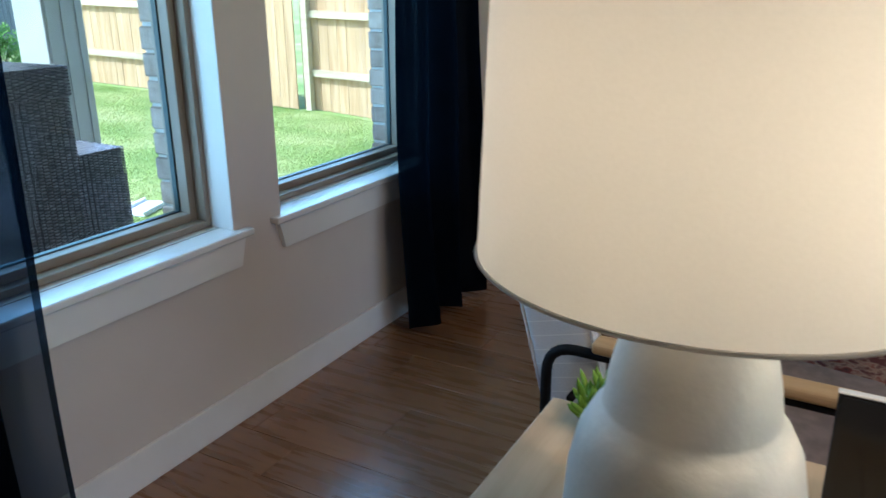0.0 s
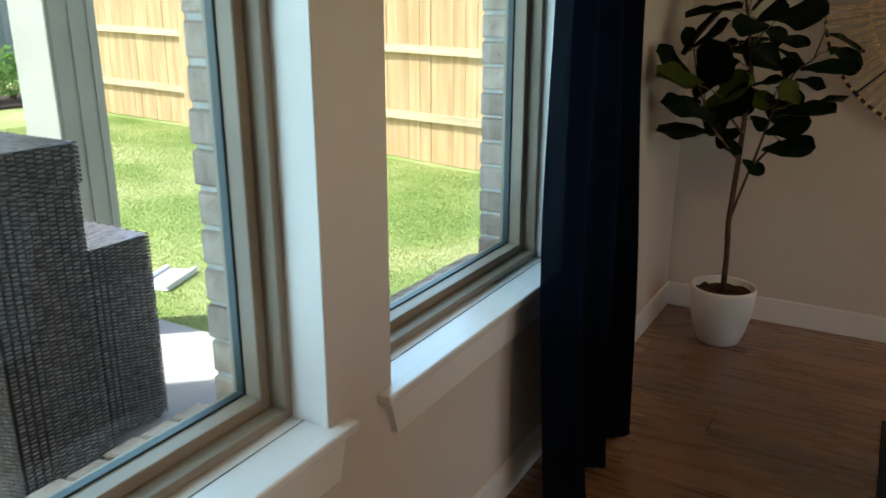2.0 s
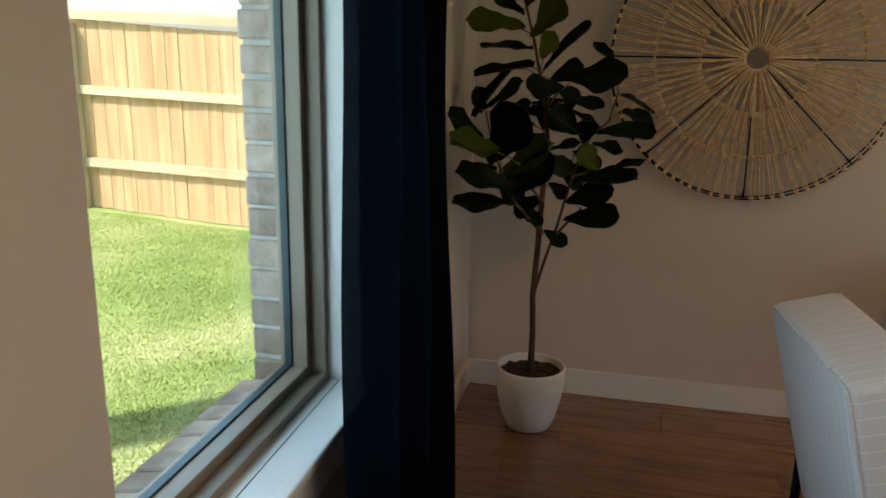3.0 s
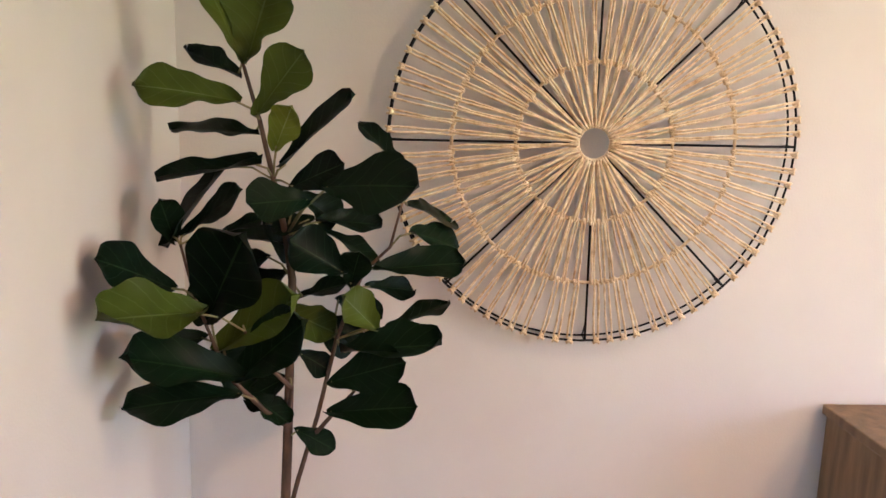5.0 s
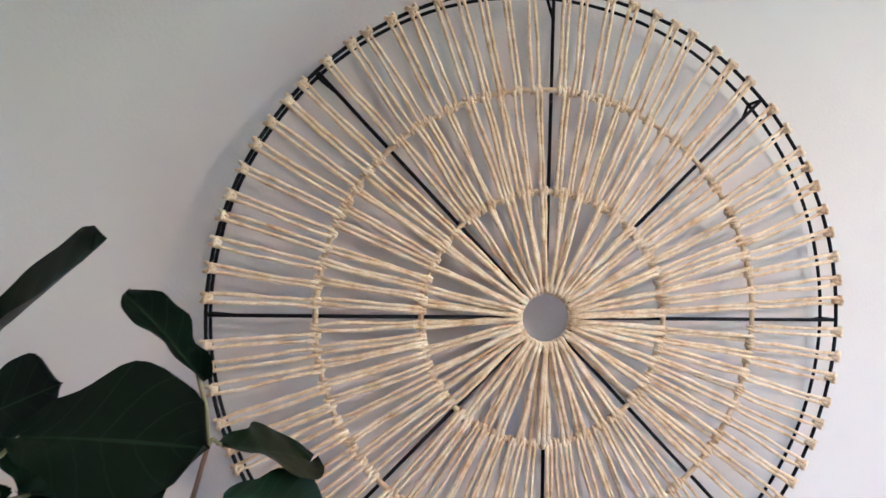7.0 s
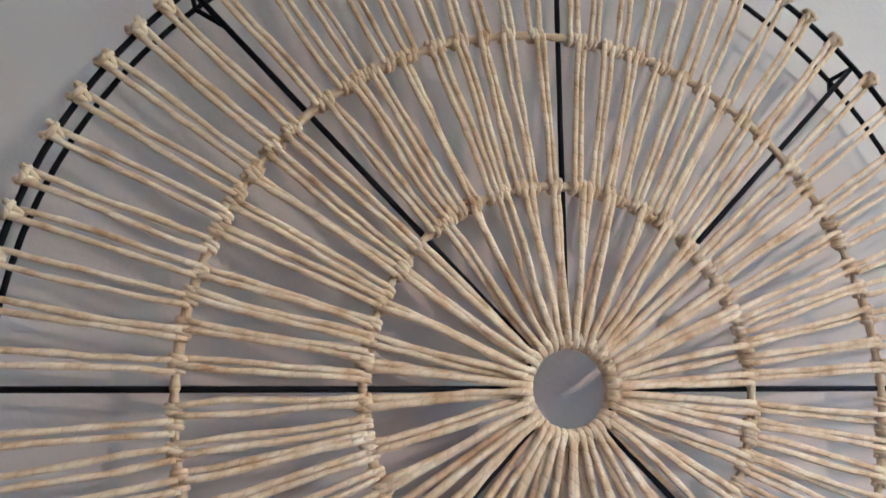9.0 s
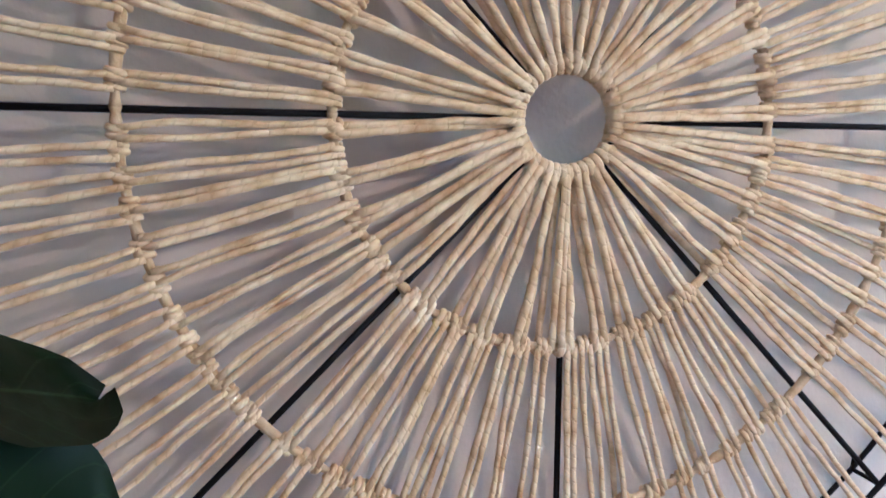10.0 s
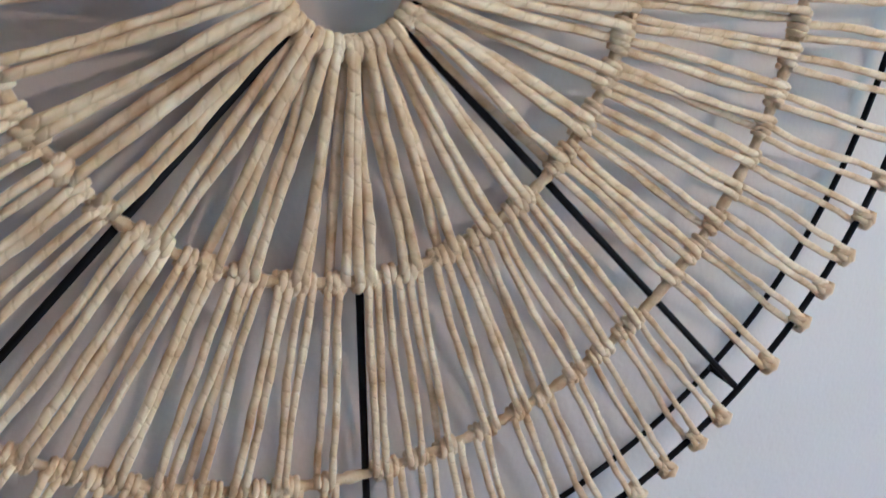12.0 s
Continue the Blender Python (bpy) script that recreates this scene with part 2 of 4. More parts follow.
def twine_mat():
    """Pale natural twine, twisted: the ply runs slantwise round the strand."""
    m, n, l, b = nodes_of("seagrass_twine")
    tc = n.new("ShaderNodeTexCoord")
    w = n.new("ShaderNodeTexWave"); w.wave_type, w.bands_direction = 'BANDS', 'DIAGONAL'
    w.inputs["Scale"].default_value = 1.0; w.inputs["Distortion"].default_value = 2.2; w.inputs["Detail"].default_value = 3; w.inputs["Detail Scale"].default_value = 4
    mp = n.new("ShaderNodeMapping"); mp.inputs["Scale"].default_value = (0.105, 0.16, 1)
    l.new(tc.outputs["UV"], mp.inputs[0]); l.new(mp.outputs[0], w.inputs[0])
    t = n.new("ShaderNodeTexNoise"); t.inputs["Scale"].default_value = 40; t.inputs["Detail"].default_value = 5
    l.new(tc.outputs["Object"], t.inputs["Vector"])
    r = ramp(n, [(0.26, (0.45, 0.28, 0.13)), (0.43, (0.66, 0.475, 0.275)), (0.66, (0.80, 0.645, 0.43))]); l.new(t.outputs[0], r.inputs[0])
    mx = n.new("ShaderNodeMixRGB"); mx.blend_type = 'MULTIPLY'; mx.inputs[0].default_value = 0.13
    groove = ramp(n, [(0.0, (0.35, 0.27, 0.18)), (0.16, (0.95, 0.93, 0.9)), (1.0, (1, 1, 1))])
    l.new(w.outputs[0], groove.inputs[0])
    l.new(r.outputs[0], mx.inputs[1]); l.new(groove.outputs[0], mx.inputs[2]); l.new(mx.outputs[0], b.inputs["Base Color"])
    bp = n.new("ShaderNodeBump"); bp.inputs["Strength"].default_value = 0.6; bp.inputs["Distance"].default_value = 0.0015
    l.new(groove.outputs[0], bp.inputs["Height"]); l.new(bp.outputs[0], b.inputs["Normal"])
    b.inputs["Roughness"].default_value = 0.8
    return m


def lawn_mat(name, stops, through_leaf):
    m, n, l, b = nodes_of(name)
    tc = n.new("ShaderNodeTexCoord")
    t = n.new("ShaderNodeTexNoise"); t.inputs["Scale"].default_value = 0.9; t.inputs["Detail"].default_value = 8
    l.new(tc.outputs["Object"], t.inputs["Vector"])
    t2 = n.new("ShaderNodeTexNoise"); t2.inputs["Scale"].default_value = 60; t2.inputs["Detail"].default_value = 3
    l.new(tc.outputs["Object"], t2.inputs["Vector"])
    ge = n.new("ShaderNodeNewGeometry")
    a = n.new("ShaderNodeMath"); a.operation = 'MULTIPLY_ADD'; a.inputs[1].default_value = 0.16; l.new(ge.outputs["Random Per Island"], a.inputs[0])
    l.new(t.outputs[0], a.inputs[2])
    fine = n.new("ShaderNodeTexNoise"); fine.inputs["Scale"].default_value = 34; fine.inputs["Detail"].default_value = 7; fine.inputs["Roughness"].default_value = 0.75
    l.new(tc.outputs["Object"], fine.inputs["Vector"])
    mixed = n.new("ShaderNodeMath"); mixed.operation = 'MULTIPLY_ADD'; mixed.inputs[1].default_value = 0.5
    off = n.new("ShaderNodeMath"); off.operation = 'SUBTRACT'; off.inputs[1].default_value = 0.5
    l.new(fine.outputs[0], off.inputs[0]); l.new(off.outputs[0], mixed.inputs[0]); l.new(a.outputs[0], mixed.inputs[2])
    r = ramp(n, stops); l.new(mixed.outputs[0], r.inputs[0])
    l.new(r.outputs[0], b.inputs["Base Color"])
    bp = n.new("ShaderNodeBump"); bp.inputs["Strength"].default_value = 1.0; bp.inputs["Distance"].default_value = 0.02
    l.new(t2.outputs[0], bp.inputs["Height"]); l.new(bp.outputs[0], b.inputs["Normal"])
    b.inputs["Roughness"].default_value = 0.8
    tl, mx = n.new("ShaderNodeBsdfTranslucent"), n.new("ShaderNodeMixShader")
    l.new(r.outputs[0], tl.inputs[0]); mx.inputs[0].default_value = through_leaf
    l.new(b.outputs[0], mx.inputs[1]); l.new(tl.outputs[0], mx.inputs[2]); l.new(mx.outputs[0], n["Material Output"].inputs[0])
    return m


def shade_mat():
    m, n, l, b = nodes_of("linen_shade")
    tc = n.new("ShaderNodeTexCoord")
    t = n.new("ShaderNodeTexNoise"); t.inputs["Scale"].default_value = 300; l.new(tc.outputs["Object"], t.inputs["Vector"])
    r = ramp(n, [(0.3, (0.655, 0.64, 0.605)), (0.7, (0.68, 0.665, 0.63))]); l.new(t.outputs[0], r.inputs[0])
    l.new(r.outputs[0], b.inputs["Base Color"]); b.inputs["Roughness"].default_value = 0.85
    tl, mx = n.new("ShaderNodeBsdfTranslucent"), n.new("ShaderNodeMixShader")
    l.new(r.outputs[0], tl.inputs[0]); mx.inputs[0].default_value = 0.45
    l.new(b.outputs[0], mx.inputs[1]); l.new(tl.outputs[0], mx.inputs[2]); l.new(mx.outputs[0], n["Material Output"].inputs[0])
    return m


def rug_mat():
    m, n, l, b = nodes_of("rug_pile")
    tc = n.new("ShaderNodeTexCoord")
    v = n.new("ShaderNodeTexVoronoi"); v.inputs["Scale"].default_value = 9; l.new(tc.outputs["Object"], v.inputs["Vector"])
    t = n.new("ShaderNodeTexNoise"); t.inputs["Scale"].default_value = 35; t.inputs["Detail"].default_value = 5; l.new(tc.outputs["Object"], t.inputs["Vector"])
    mx = n.new("ShaderNodeMixRGB"); mx.inputs[0].default_value = 0.5; l.new(v.outputs["Distance"], mx.inputs[1]); l.new(t.outputs[0], mx.inputs[2])
    r = ramp(n, [(0.3, (0.03, 0.018, 0.02)), (0.42, (0.20, 0.035, 0.025)), (0.52, (0.36, 0.25, 0.17)), (0.62, (0.11, 0.03, 0.03))]); l.new(mx.outputs[0], r.inputs[0])
    l.new(r.outputs[0], b.inputs["Base Color"]); b.inputs["Roughness"].default_value = 0.95
    return m


M_GLASS = glass_mat()
M_SHEER = cloth_mat("sheer_navy", (0.0018, 0.0045, 0.009), (0.0026, 0.006, 0.0125), 0.26, 0.5)
M_NAVY = cloth_mat("navy_curtain", (0.0012, 0.0030, 0.0062), (0.0021, 0.0048, 0.0098), 0.012, 0.4)
LAWN = [(0.34, (0.155, 0.245, 0.048)), (0.54, (0.255, 0.335, 0.085)), (0.76, (0.43, 0.45, 0.19))]
M_BLADE = lawn_mat("grass_blade", LAWN, 0.45)
M_REED = lawn_mat("bush_leaf", [(0.3, (0.09, 0.20, 0.035)), (0.55, (0.17, 0.33, 0.06)), (0.8, (0.30, 0.45, 0.12))], 0.45)
M_STRIPE, M_TWINE, M_LAWN, M_SHADE, M_RUG = stripe_mat(), twine_mat(), lawn_mat("lawn", LAWN, 0.0), shade_mat(), rug_mat()
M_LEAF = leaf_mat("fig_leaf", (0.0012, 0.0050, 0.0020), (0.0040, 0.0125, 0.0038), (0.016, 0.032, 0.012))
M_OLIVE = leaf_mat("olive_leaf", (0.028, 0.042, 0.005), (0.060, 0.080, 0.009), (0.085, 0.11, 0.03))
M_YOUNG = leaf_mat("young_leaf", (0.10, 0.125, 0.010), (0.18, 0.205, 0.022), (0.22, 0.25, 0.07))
M_SUCC = leaf_mat("succulent_leaf", (0.10, 0.20, 0.02), (0.24, 0.40, 0.06), (0.2, 0.34, 0.06))
M_BIND = mat("binding_twine", (0.46, 0.31, 0.16), (0.66, 0.50, 0.31), 0.8, 60, 0.6, 400)
M_BORDER = mat("rug_border", (0.008, 0.008, 0.009), (0.02, 0.018, 0.018), 0.95, 60, 0.6, 300)
M_SEAT = mat("seat_cloth", (0.17, 0.135, 0.125), (0.235, 0.19, 0.175), 0.9, 30, 0.5, 260)
M_CLOTHBACK = mat("brown_cloth", (0.20, 0.13, 0.085), (0.27, 0.18, 0.12), 0.85, 40, 0.4, 300)


# ---- mesh helpers ----
def mesh_of(name, verts, faces, uvs=None, smooth=False):
    me = bpy.data.meshes.new(name)
    me.from_pydata([tuple(v) for v in verts], [], [tuple(f) for f in faces])
    if uvs is not None:
        lay = me.uv_layers.new(name="UVMap")
        flat = [c for f in faces for i in f for c in uvs[i]]
        lay.data.foreach_set("uv", flat)
    if smooth:
        me.polygons.foreach_set("use_smooth", [True] * len(me.polygons))
    me.update()
    return me


def part(name, shape, material, parent=None, label="", kind=""):
    """One mesh object from a bmesh or a mesh, under a thing or a part."""
    if isinstance(shape, bmesh.types.BMesh):
        me = bpy.data.meshes.new(name)
        shape.to_mesh(me); shape.free()
    else:
        me = shape
    if material is not None and not me.materials:
        me.materials.append(material)
    ob = new(name, me)
    if parent is not None:
        ob.parent = parent
    return tagged(ob, label, kind=kind)


def thing(name, label, category, at=None, group="", kind=""):
    ob = new(name)
    ob.empty_display_size = 0.1
    if at is not None:
        ob.matrix_world = at if isinstance(at, Matrix) else pose(*at)
    return tagged(ob, label, category, group, kind)


def box(x0, y0, z0, x1, y1, z1, bevel=0.0, seg=2, bm=None):
    bm = bm or bmesh.new()
    r = bmesh.ops.create_cube(bm, size=1.0, matrix=Matrix.LocRotScale(((x0 + x1) / 2, (y0 + y1) / 2, (z0 + z1) / 2), None, (abs(x1 - x0), abs(y1 - y0), abs(z1 - z0))))
    if bevel:
        es = list({e for v in r["verts"] for e in v.link_edges})
        bmesh.ops.bevel(bm, geom=es, offset=bevel, segments=seg, profile=0.5, affect='EDGES')
    return bm


def tube(points, radius, sides=8, uv=True, taper=None):
    """A round bar along points; radius may change along it. Returns vertices, faces, uvs."""
    pts = [Vector(p) for p in points]
    vs, fs, us = [], [], []
    run, ref = 0.0, None
    for i, p in enumerate(pts):
        d = (pts[min(i + 1, len(pts) - 1)] - pts[max(i - 1, 0)]).normalized()
        if ref is None:
            ref = d.orthogonal().normalized()
        ref = (ref - d * ref.dot(d)).normalized()
        s = d.cross(ref)
        rad = radius if taper is None else radius * taper[i]
        if i:
            run += (p - pts[i - 1]).length
        for k in range(sides + 1):
            a = 2 * math.pi * k / sides
            vs.append(p + (ref * math.cos(a) + s * math.sin(a)) * rad)
            us.append((k / sides * 6.0, run / max(radius, 1e-4)))
    n = sides + 1
    for i in range(len(pts) - 1):
        for k in range(sides):
            a = i * n + k
            fs.append((a, a + 1, a + n + 1, a + n))
    fs.append(tuple(range(sides - 1, -1, -1)))
    fs.append(tuple((len(pts) - 1) * n + k for k in range(sides)))
    return vs, fs, us


def joined(name, pieces, smooth=True):
    vs, fs, us = [], [], []
    for v, f, u in pieces:
        o = len(vs)
        vs += v; us += u
        fs += [tuple(i + o for i in q) for q in f]
    return mesh_of(name, vs, fs, us, smooth)


def bar(name, points, radius, sides=8, taper=None):
    return joined(name, [tube(points, radius, sides, taper=taper)])


def lathe(name, profile, sides=48):
    """Turned body from (radius, height) pairs, smooth."""
    vs, fs = [], []
    for r, z in profile:
        for k in range(sides):
            a = 2 * math.pi * k / sides
            vs.append((r * math.cos(a), r * math.sin(a), z))
    for i in range(len(profile) - 1):
        for k in range(sides):
            fs.append((i * sides + k, i * sides + (k + 1) % sides, (i + 1) * sides + (k + 1) % sides, (i + 1) * sides + k))
    return mesh_of(name, vs, fs, None, True)


def rounded(points, r=0.05, n=5):
    """A path with its corners rounded off."""
    pts = [Vector(p) for p in points]
    out = [pts[0]]
    for a, b, c in zip(pts, pts[1:], pts[2:]):
        d1, d2 = (a - b).normalized(), (c - b).normalized()
        for i in range(n + 1):
            t = i / n
            p0, p2 = b + d1 * r, b + d2 * r
            out.append((1 - t) ** 2 * p0 + 2 * t * (1 - t) * b + t * t * p2)
    out.append(pts[-1])
    return out


def structure(name, shape, material, label, category):
    ob = part(name, shape, material)
    return tagged(ob, label, category, kind="structure")


# ---- the room's shell ----
floor = structure("floor", box(WEST_X, SOUTH_Y, -0.12, ART_X, WALL_Y, -0.012), M_SUB, "brown wood plank floor with a satin finish", "floor")
structure("ceiling", box(WEST_X - 0.1, SOUTH_Y - 0.1, CEIL, ART_X + 0.1, WALL_Y + 0.2, CEIL + 0.12), M_CEIL, "plain white painted ceiling", "ceiling")
structure("wall_east", box(ART_X, SOUTH_Y - 0.1, -0.12, ART_X + 0.14, WALL_Y + 0.2, CEIL), M_WALL, "warm greige painted wall behind the woven wheel", "wall")
structure("wall_west", box(WEST_X - 0.14, SOUTH_Y - 0.1, -0.12, WEST_X, WALL_Y + 0.2, CEIL), M_WALL, "warm greige painted wall", "wall")


def wall_with_openings(y0, y1, x0, x1, openings):
    bm = bmesh.new()
    edge = x0
    for a, b, z0, z1 in openings:
        box(edge, y0, -0.12, a, y1, CEIL, bm=bm)
        box(a, y0, -0.12, b, y1, z0, bm=bm)
        box(a, y0, z1, b, y1, CEIL, bm=bm)
        edge = b
    box(edge, y0, -0.12, x1, y1, CEIL, bm=bm)
    return bm


FRAME_Y, GLASS_Y, BRICK_Y = 1.444, 1.535, 1.655
structure("wall_north", wall_with_openings(WALL_Y, FRAME_Y + 0.08, WEST_X, ART_X, [(a, b, SILL_Z - 0.02, HEAD_Z) for a, b in WINDOWS]), M_WALL, "warm greige painted wall with two windows", "wall")
structure("wall_south", wall_with_openings(SOUTH_Y - 0.14, SOUTH_Y, WEST_X, ART_X, [SOUTH_OPEN]), M_WALL, "warm greige painted wall with an added opening for fill light", "wall")


def baseboard(name, x0, y0, x1, y1):
    bm = box(x0, y0, 0, x1, y1, 0.122, 0.004, 2)
    structure(name, bm, M_TRIM, "white painted baseboard along the wall", "baseboard")


baseboard("baseboard", WEST_X, WALL_Y - 0.014, ART_X - 0.014, WALL_Y)
baseboard("baseboard", ART_X - 0.014, SOUTH_Y, ART_X, WALL_Y)

# ---- windows ----
def window(name, a, b):
    w = thing(name, "tan vinyl window with white painted sill and apron", "window", kind="structure")
    for n, q in (("jamb", (a - 0.002, WALL_Y + 0.002, SILL_Z, a + 0.003, FRAME_Y, HEAD_Z)), ("jamb", (b - 0.003, WALL_Y + 0.002, SILL_Z, b + 0.002, FRAME_Y, HEAD_Z)), ("head", (a + 0.003, WALL_Y + 0.002, HEAD_Z - 0.012, b - 0.003, FRAME_Y, HEAD_Z))):
        part(n, box(*q), M_TRIM, w, "white painted board")
    bm = box(a - 0.056, WALL_Y - 0.036, SILL_Z - 0.024, b + 0.056, WALL_Y, SILL_Z, 0.006, 3)
    box(a, WALL_Y - 0.004, SILL_Z - 0.024, b, FRAME_Y + 0.03, SILL_Z - 0.0005, 0.0, bm=bm)
    part("window_sill", bm, M_SILL, w, "white painted sill with a rounded nose")
    part("sill_joint", box(a + 0.003, FRAME_Y - 0.030, SILL_Z - 0.004, b - 0.003, FRAME_Y - 0.0275, SILL_Z + 0.0008), M_JOINT, w, "thin grey joint line in the sill")
    top, low, x = SILL_Z - 0.024, SILL_Z - 0.118, 0.026
    y0, y1 = WALL_Y - 0.019, WALL_Y
    vs = [(a - 0.03, y0, top), (b + 0.03, y0, top), (b + 0.03 - x, y0, low), (a - 0.03 + x, y0, low), (a - 0.03, y1, top), (b + 0.03, y1, top), (b + 0.03 - x, y1, low), (a - 0.03 + x, y1, low)]
    fs = [(0, 3, 2, 1), (4, 5, 6, 7), (0, 1, 5, 4), (3, 7, 6, 2), (0, 4, 7, 3), (1, 2, 6, 5)]
    part("apron", mesh_of("apron", vs, fs), M_TRIM, w, "white apron with slanted ends")

    def ring(nm, inset, wide, y0, y1, material, label):
        x0, x1, z0, z1 = a + inset, b - inset, SILL_Z + inset, HEAD_Z - inset
        for q in ((x0, z0, x0 + wide, z1), (x1 - wide, z0, x1, z1), (x0 + wide, z0, x1 - wide, z0 + wide), (x0 + wide, z1 - wide, x1 - wide, z1)):
            part(nm, box(q[0], y0, q[1], q[2], y1, q[3], 0.003, 2), material, w, label)
    ring("window_frame", 0.002, 0.022, FRAME_Y, GLASS_Y + 0.03, M_VINYL, "tan vinyl frame bar")
    ring("sash", 0.024, 0.027, FRAME_Y + 0.040, GLASS_Y + 0.025, M_VINYL, "tan vinyl sash bar")
    ring("gasket", 0.051, 0.004, GLASS_Y - 0.010, GLASS_Y + 0.012, M_GASKET, "dark rubber gasket")
    pane = part("pane", box(a + 0.05, GLASS_Y - 0.003, SILL_Z + 0.05, b - 0.05, GLASS_Y, HEAD_Z - 0.05), M_GLASS, w, "clear glass pane")
    pane.visible_shadow = False
    return w


for i, (a, b) in enumerate(WINDOWS):
    window("window_%d" % (i + 1), a, b)
# unseen window, added round the south fill lamp
sw = thing("window_3", "unseen white framed window added to let in fill light", "window", kind="structure")
a, b, z0, z1 = SOUTH_OPEN
for q in ((a, z0, a + 0.05, z1), (b - 0.05, z0, b, z1), (a + 0.05, z0, b - 0.05, z0 + 0.05), (a + 0.05, z1 - 0.05, b - 0.05, z1)):
    part("window_frame", box(q[0], SOUTH_Y - 0.1, q[1], q[2], SOUTH_Y - 0.04, q[3]), M_TRIM, sw)
p = part("pane", box(a + 0.05, SOUTH_Y - 0.07, z0 + 0.05, b - 0.05, SOUTH_Y - 0.066, z1 - 0.05), M_GLASS, sw)
p.visible_shadow = False

# ---- outer brick face, its reveals and sills ----
brickwork = structure("brick_wall", wall_with_openings(GLASS_Y + 0.032, BRICK_Y, WEST_X, ART_X + 0.14, [(a, b, SILL_Z - 0.05, HEAD_Z) for a, b in WINDOWS]), M_MORTAR, "weathered grey brown brick veneer with pale mortar", "wall")
rng = random.Random(5)
for a, b in WINDOWS:
    k = 0
    z = SILL_Z - 0.03
    while z < HEAD_Z - 0.08:
        long = 0.19 if k % 2 else 0.09
        j = rng.uniform(-0.004, 0.004)
        part("brick", box(b - 0.010 + j, GLASS_Y + 0.034, z, b + long, BRICK_Y + 0.004 + rng.uniform(0, 0.004), z + 0.071 + rng.uniform(-0.002, 0.002), 0.005, 1), M_BRICK, brickwork)
        z += 0.083
        k += 1
    x = a
    while x < b - 0.05:
        me = box(x + 0.004, GLASS_Y + 0.028, SILL_Z - 0.062, min(x + 0.079, b - 0.012), BRICK_Y + 0.03, SILL_Z + 0.012 + rng.uniform(-0.003, 0.003), 0.005, 1)
        for v in me.verts:
            v.co.z -= (v.co.y - GLASS_Y) * 0.18
        part("sill_brick", me, M_BRICK, brickwork)
        x += 0.083

# ---- garden ----
def ground_z(x, y):
    return -0.15 + 0.030 * max(0.0, min(y, 14) - 4.5) - 0.10 * max(0.0, min(1.0, (x - 4) / 4)) * max(0.0, min(1.0, (6 - y) / 3))


def lawn_sheet():
    xs = np.concatenate([[-600, -60, -12], np.linspace(-6, 16, 45), [40, 120, 600]])
    ys = np.concatenate([[-600, -60, -12], np.linspace(-6, 22, 57), [60, 150, 600]])
    vs = [(x, y, ground_z(x, y) + 0.006 * noise.noise((x * 2, y * 2, 0))) for y in ys for x in xs]
    n = len(xs)
    fs = [(j * n + i, j * n + i + 1, (j + 1) * n + i + 1, (j + 1) * n + i) for j in range(len(ys) - 1) for i in range(n - 1)]
    return mesh_of("ground", vs, fs, None, True)


structure("ground", lawn_sheet(), M_LAWN, "sunlit mown lawn behind the house", "lawn")


def grass_blades(count):
    r = np.random.RandomState(4)
    xs = 3.32 + 4.6 * r.rand(count)
    ys = 1.75 + 8.2 * r.rand(count) ** 1.15
    h = 0.010 + 0.018 * r.rand(count)
    a = 2 * np.pi * r.rand(count)
    lean = 1.6 * (r.rand(count) - 0.5)
    w = 0.002 + 0.002 * r.rand(count)
    z = np.array([ground_z(x, y) for x, y in zip(xs, ys)]) - 0.004
    v = np.empty((count, 3, 3))
    v[:, 0] = np.stack([xs - w * np.cos(a), ys - w * np.sin(a), z], 1)
    v[:, 1] = np.stack([xs + w * np.cos(a), ys + w * np.sin(a), z], 1)
    v[:, 2] = np.stack([xs + h * lean * np.sin(a), ys - h * lean * np.cos(a), z + h], 1)
    me = bpy.data.meshes.new("grass")
    me.vertices.add(count * 3); me.vertices.foreach_set("co", v.ravel())
    me.loops.add(count * 3); me.loops.foreach_set("vertex_index", np.arange(count * 3))
    me.polygons.add(count); me.polygons.foreach_set("loop_start", np.arange(count) * 3)
    me.update(); me.validate()
    return me


g = part("grass", grass_blades(260000), M_BLADE)
tagged(g, "short green and straw grass blades of the lawn", "grass", kind="stuff")

bm = box(-4.0, BRICK_Y + 0.005, -0.22, 3.30, 4.15, PATIO_Z, 0.012, 2)
structure("patio", bm, M_CONC, "pale concrete patio slab beside the lawn", "patio")
# bed of mulch that the shrubs stand in
bed = structure("pavement", box(6.1, 11.45, -0.1, 9.6, 13.0, 0.11, 0.05, 2), M_MULCH, "dark mulch bed under the bushes", "mulch bed")

roof = structure("patio_roof", box(-4.0, BRICK_Y + 0.01, 2.80, 3.25, 4.05, 2.92, 0.01, 1), M_COLUMN, "off-white patio roof carried by the column", "roof")
col = thing("column", "off-white painted square patio column", "column", (3.06, 3.86, PATIO_Z))
part("shaft", box(-0.13, -0.13, 0.16, 0.13, 0.13, 2.9, 0.008, 2), M_COLUMN, col)
part("plinth", box(-0.155, -0.155, 0, 0.155, 0.155, 0.16, 0.008, 2), M_COLUMN, col)
for s in (-0.095, 0.0, 0.095):
    part("groove_strip", box(s - 0.018, -0.138, 0.18, s + 0.018, -0.131, 2.85, 0.002, 1), M_COLUMN, col)

sp = thing("splash_block", "pale grey plastic splash block on the lawn", "splash block", (3.80, 4.20, ground_z(3.8, 4.2), 0, 0, 20))
part("tray", box(-0.16, -0.11, 0, 0.22, 0.11, 0.016, 0.005, 2), M_PLASTIC, sp)
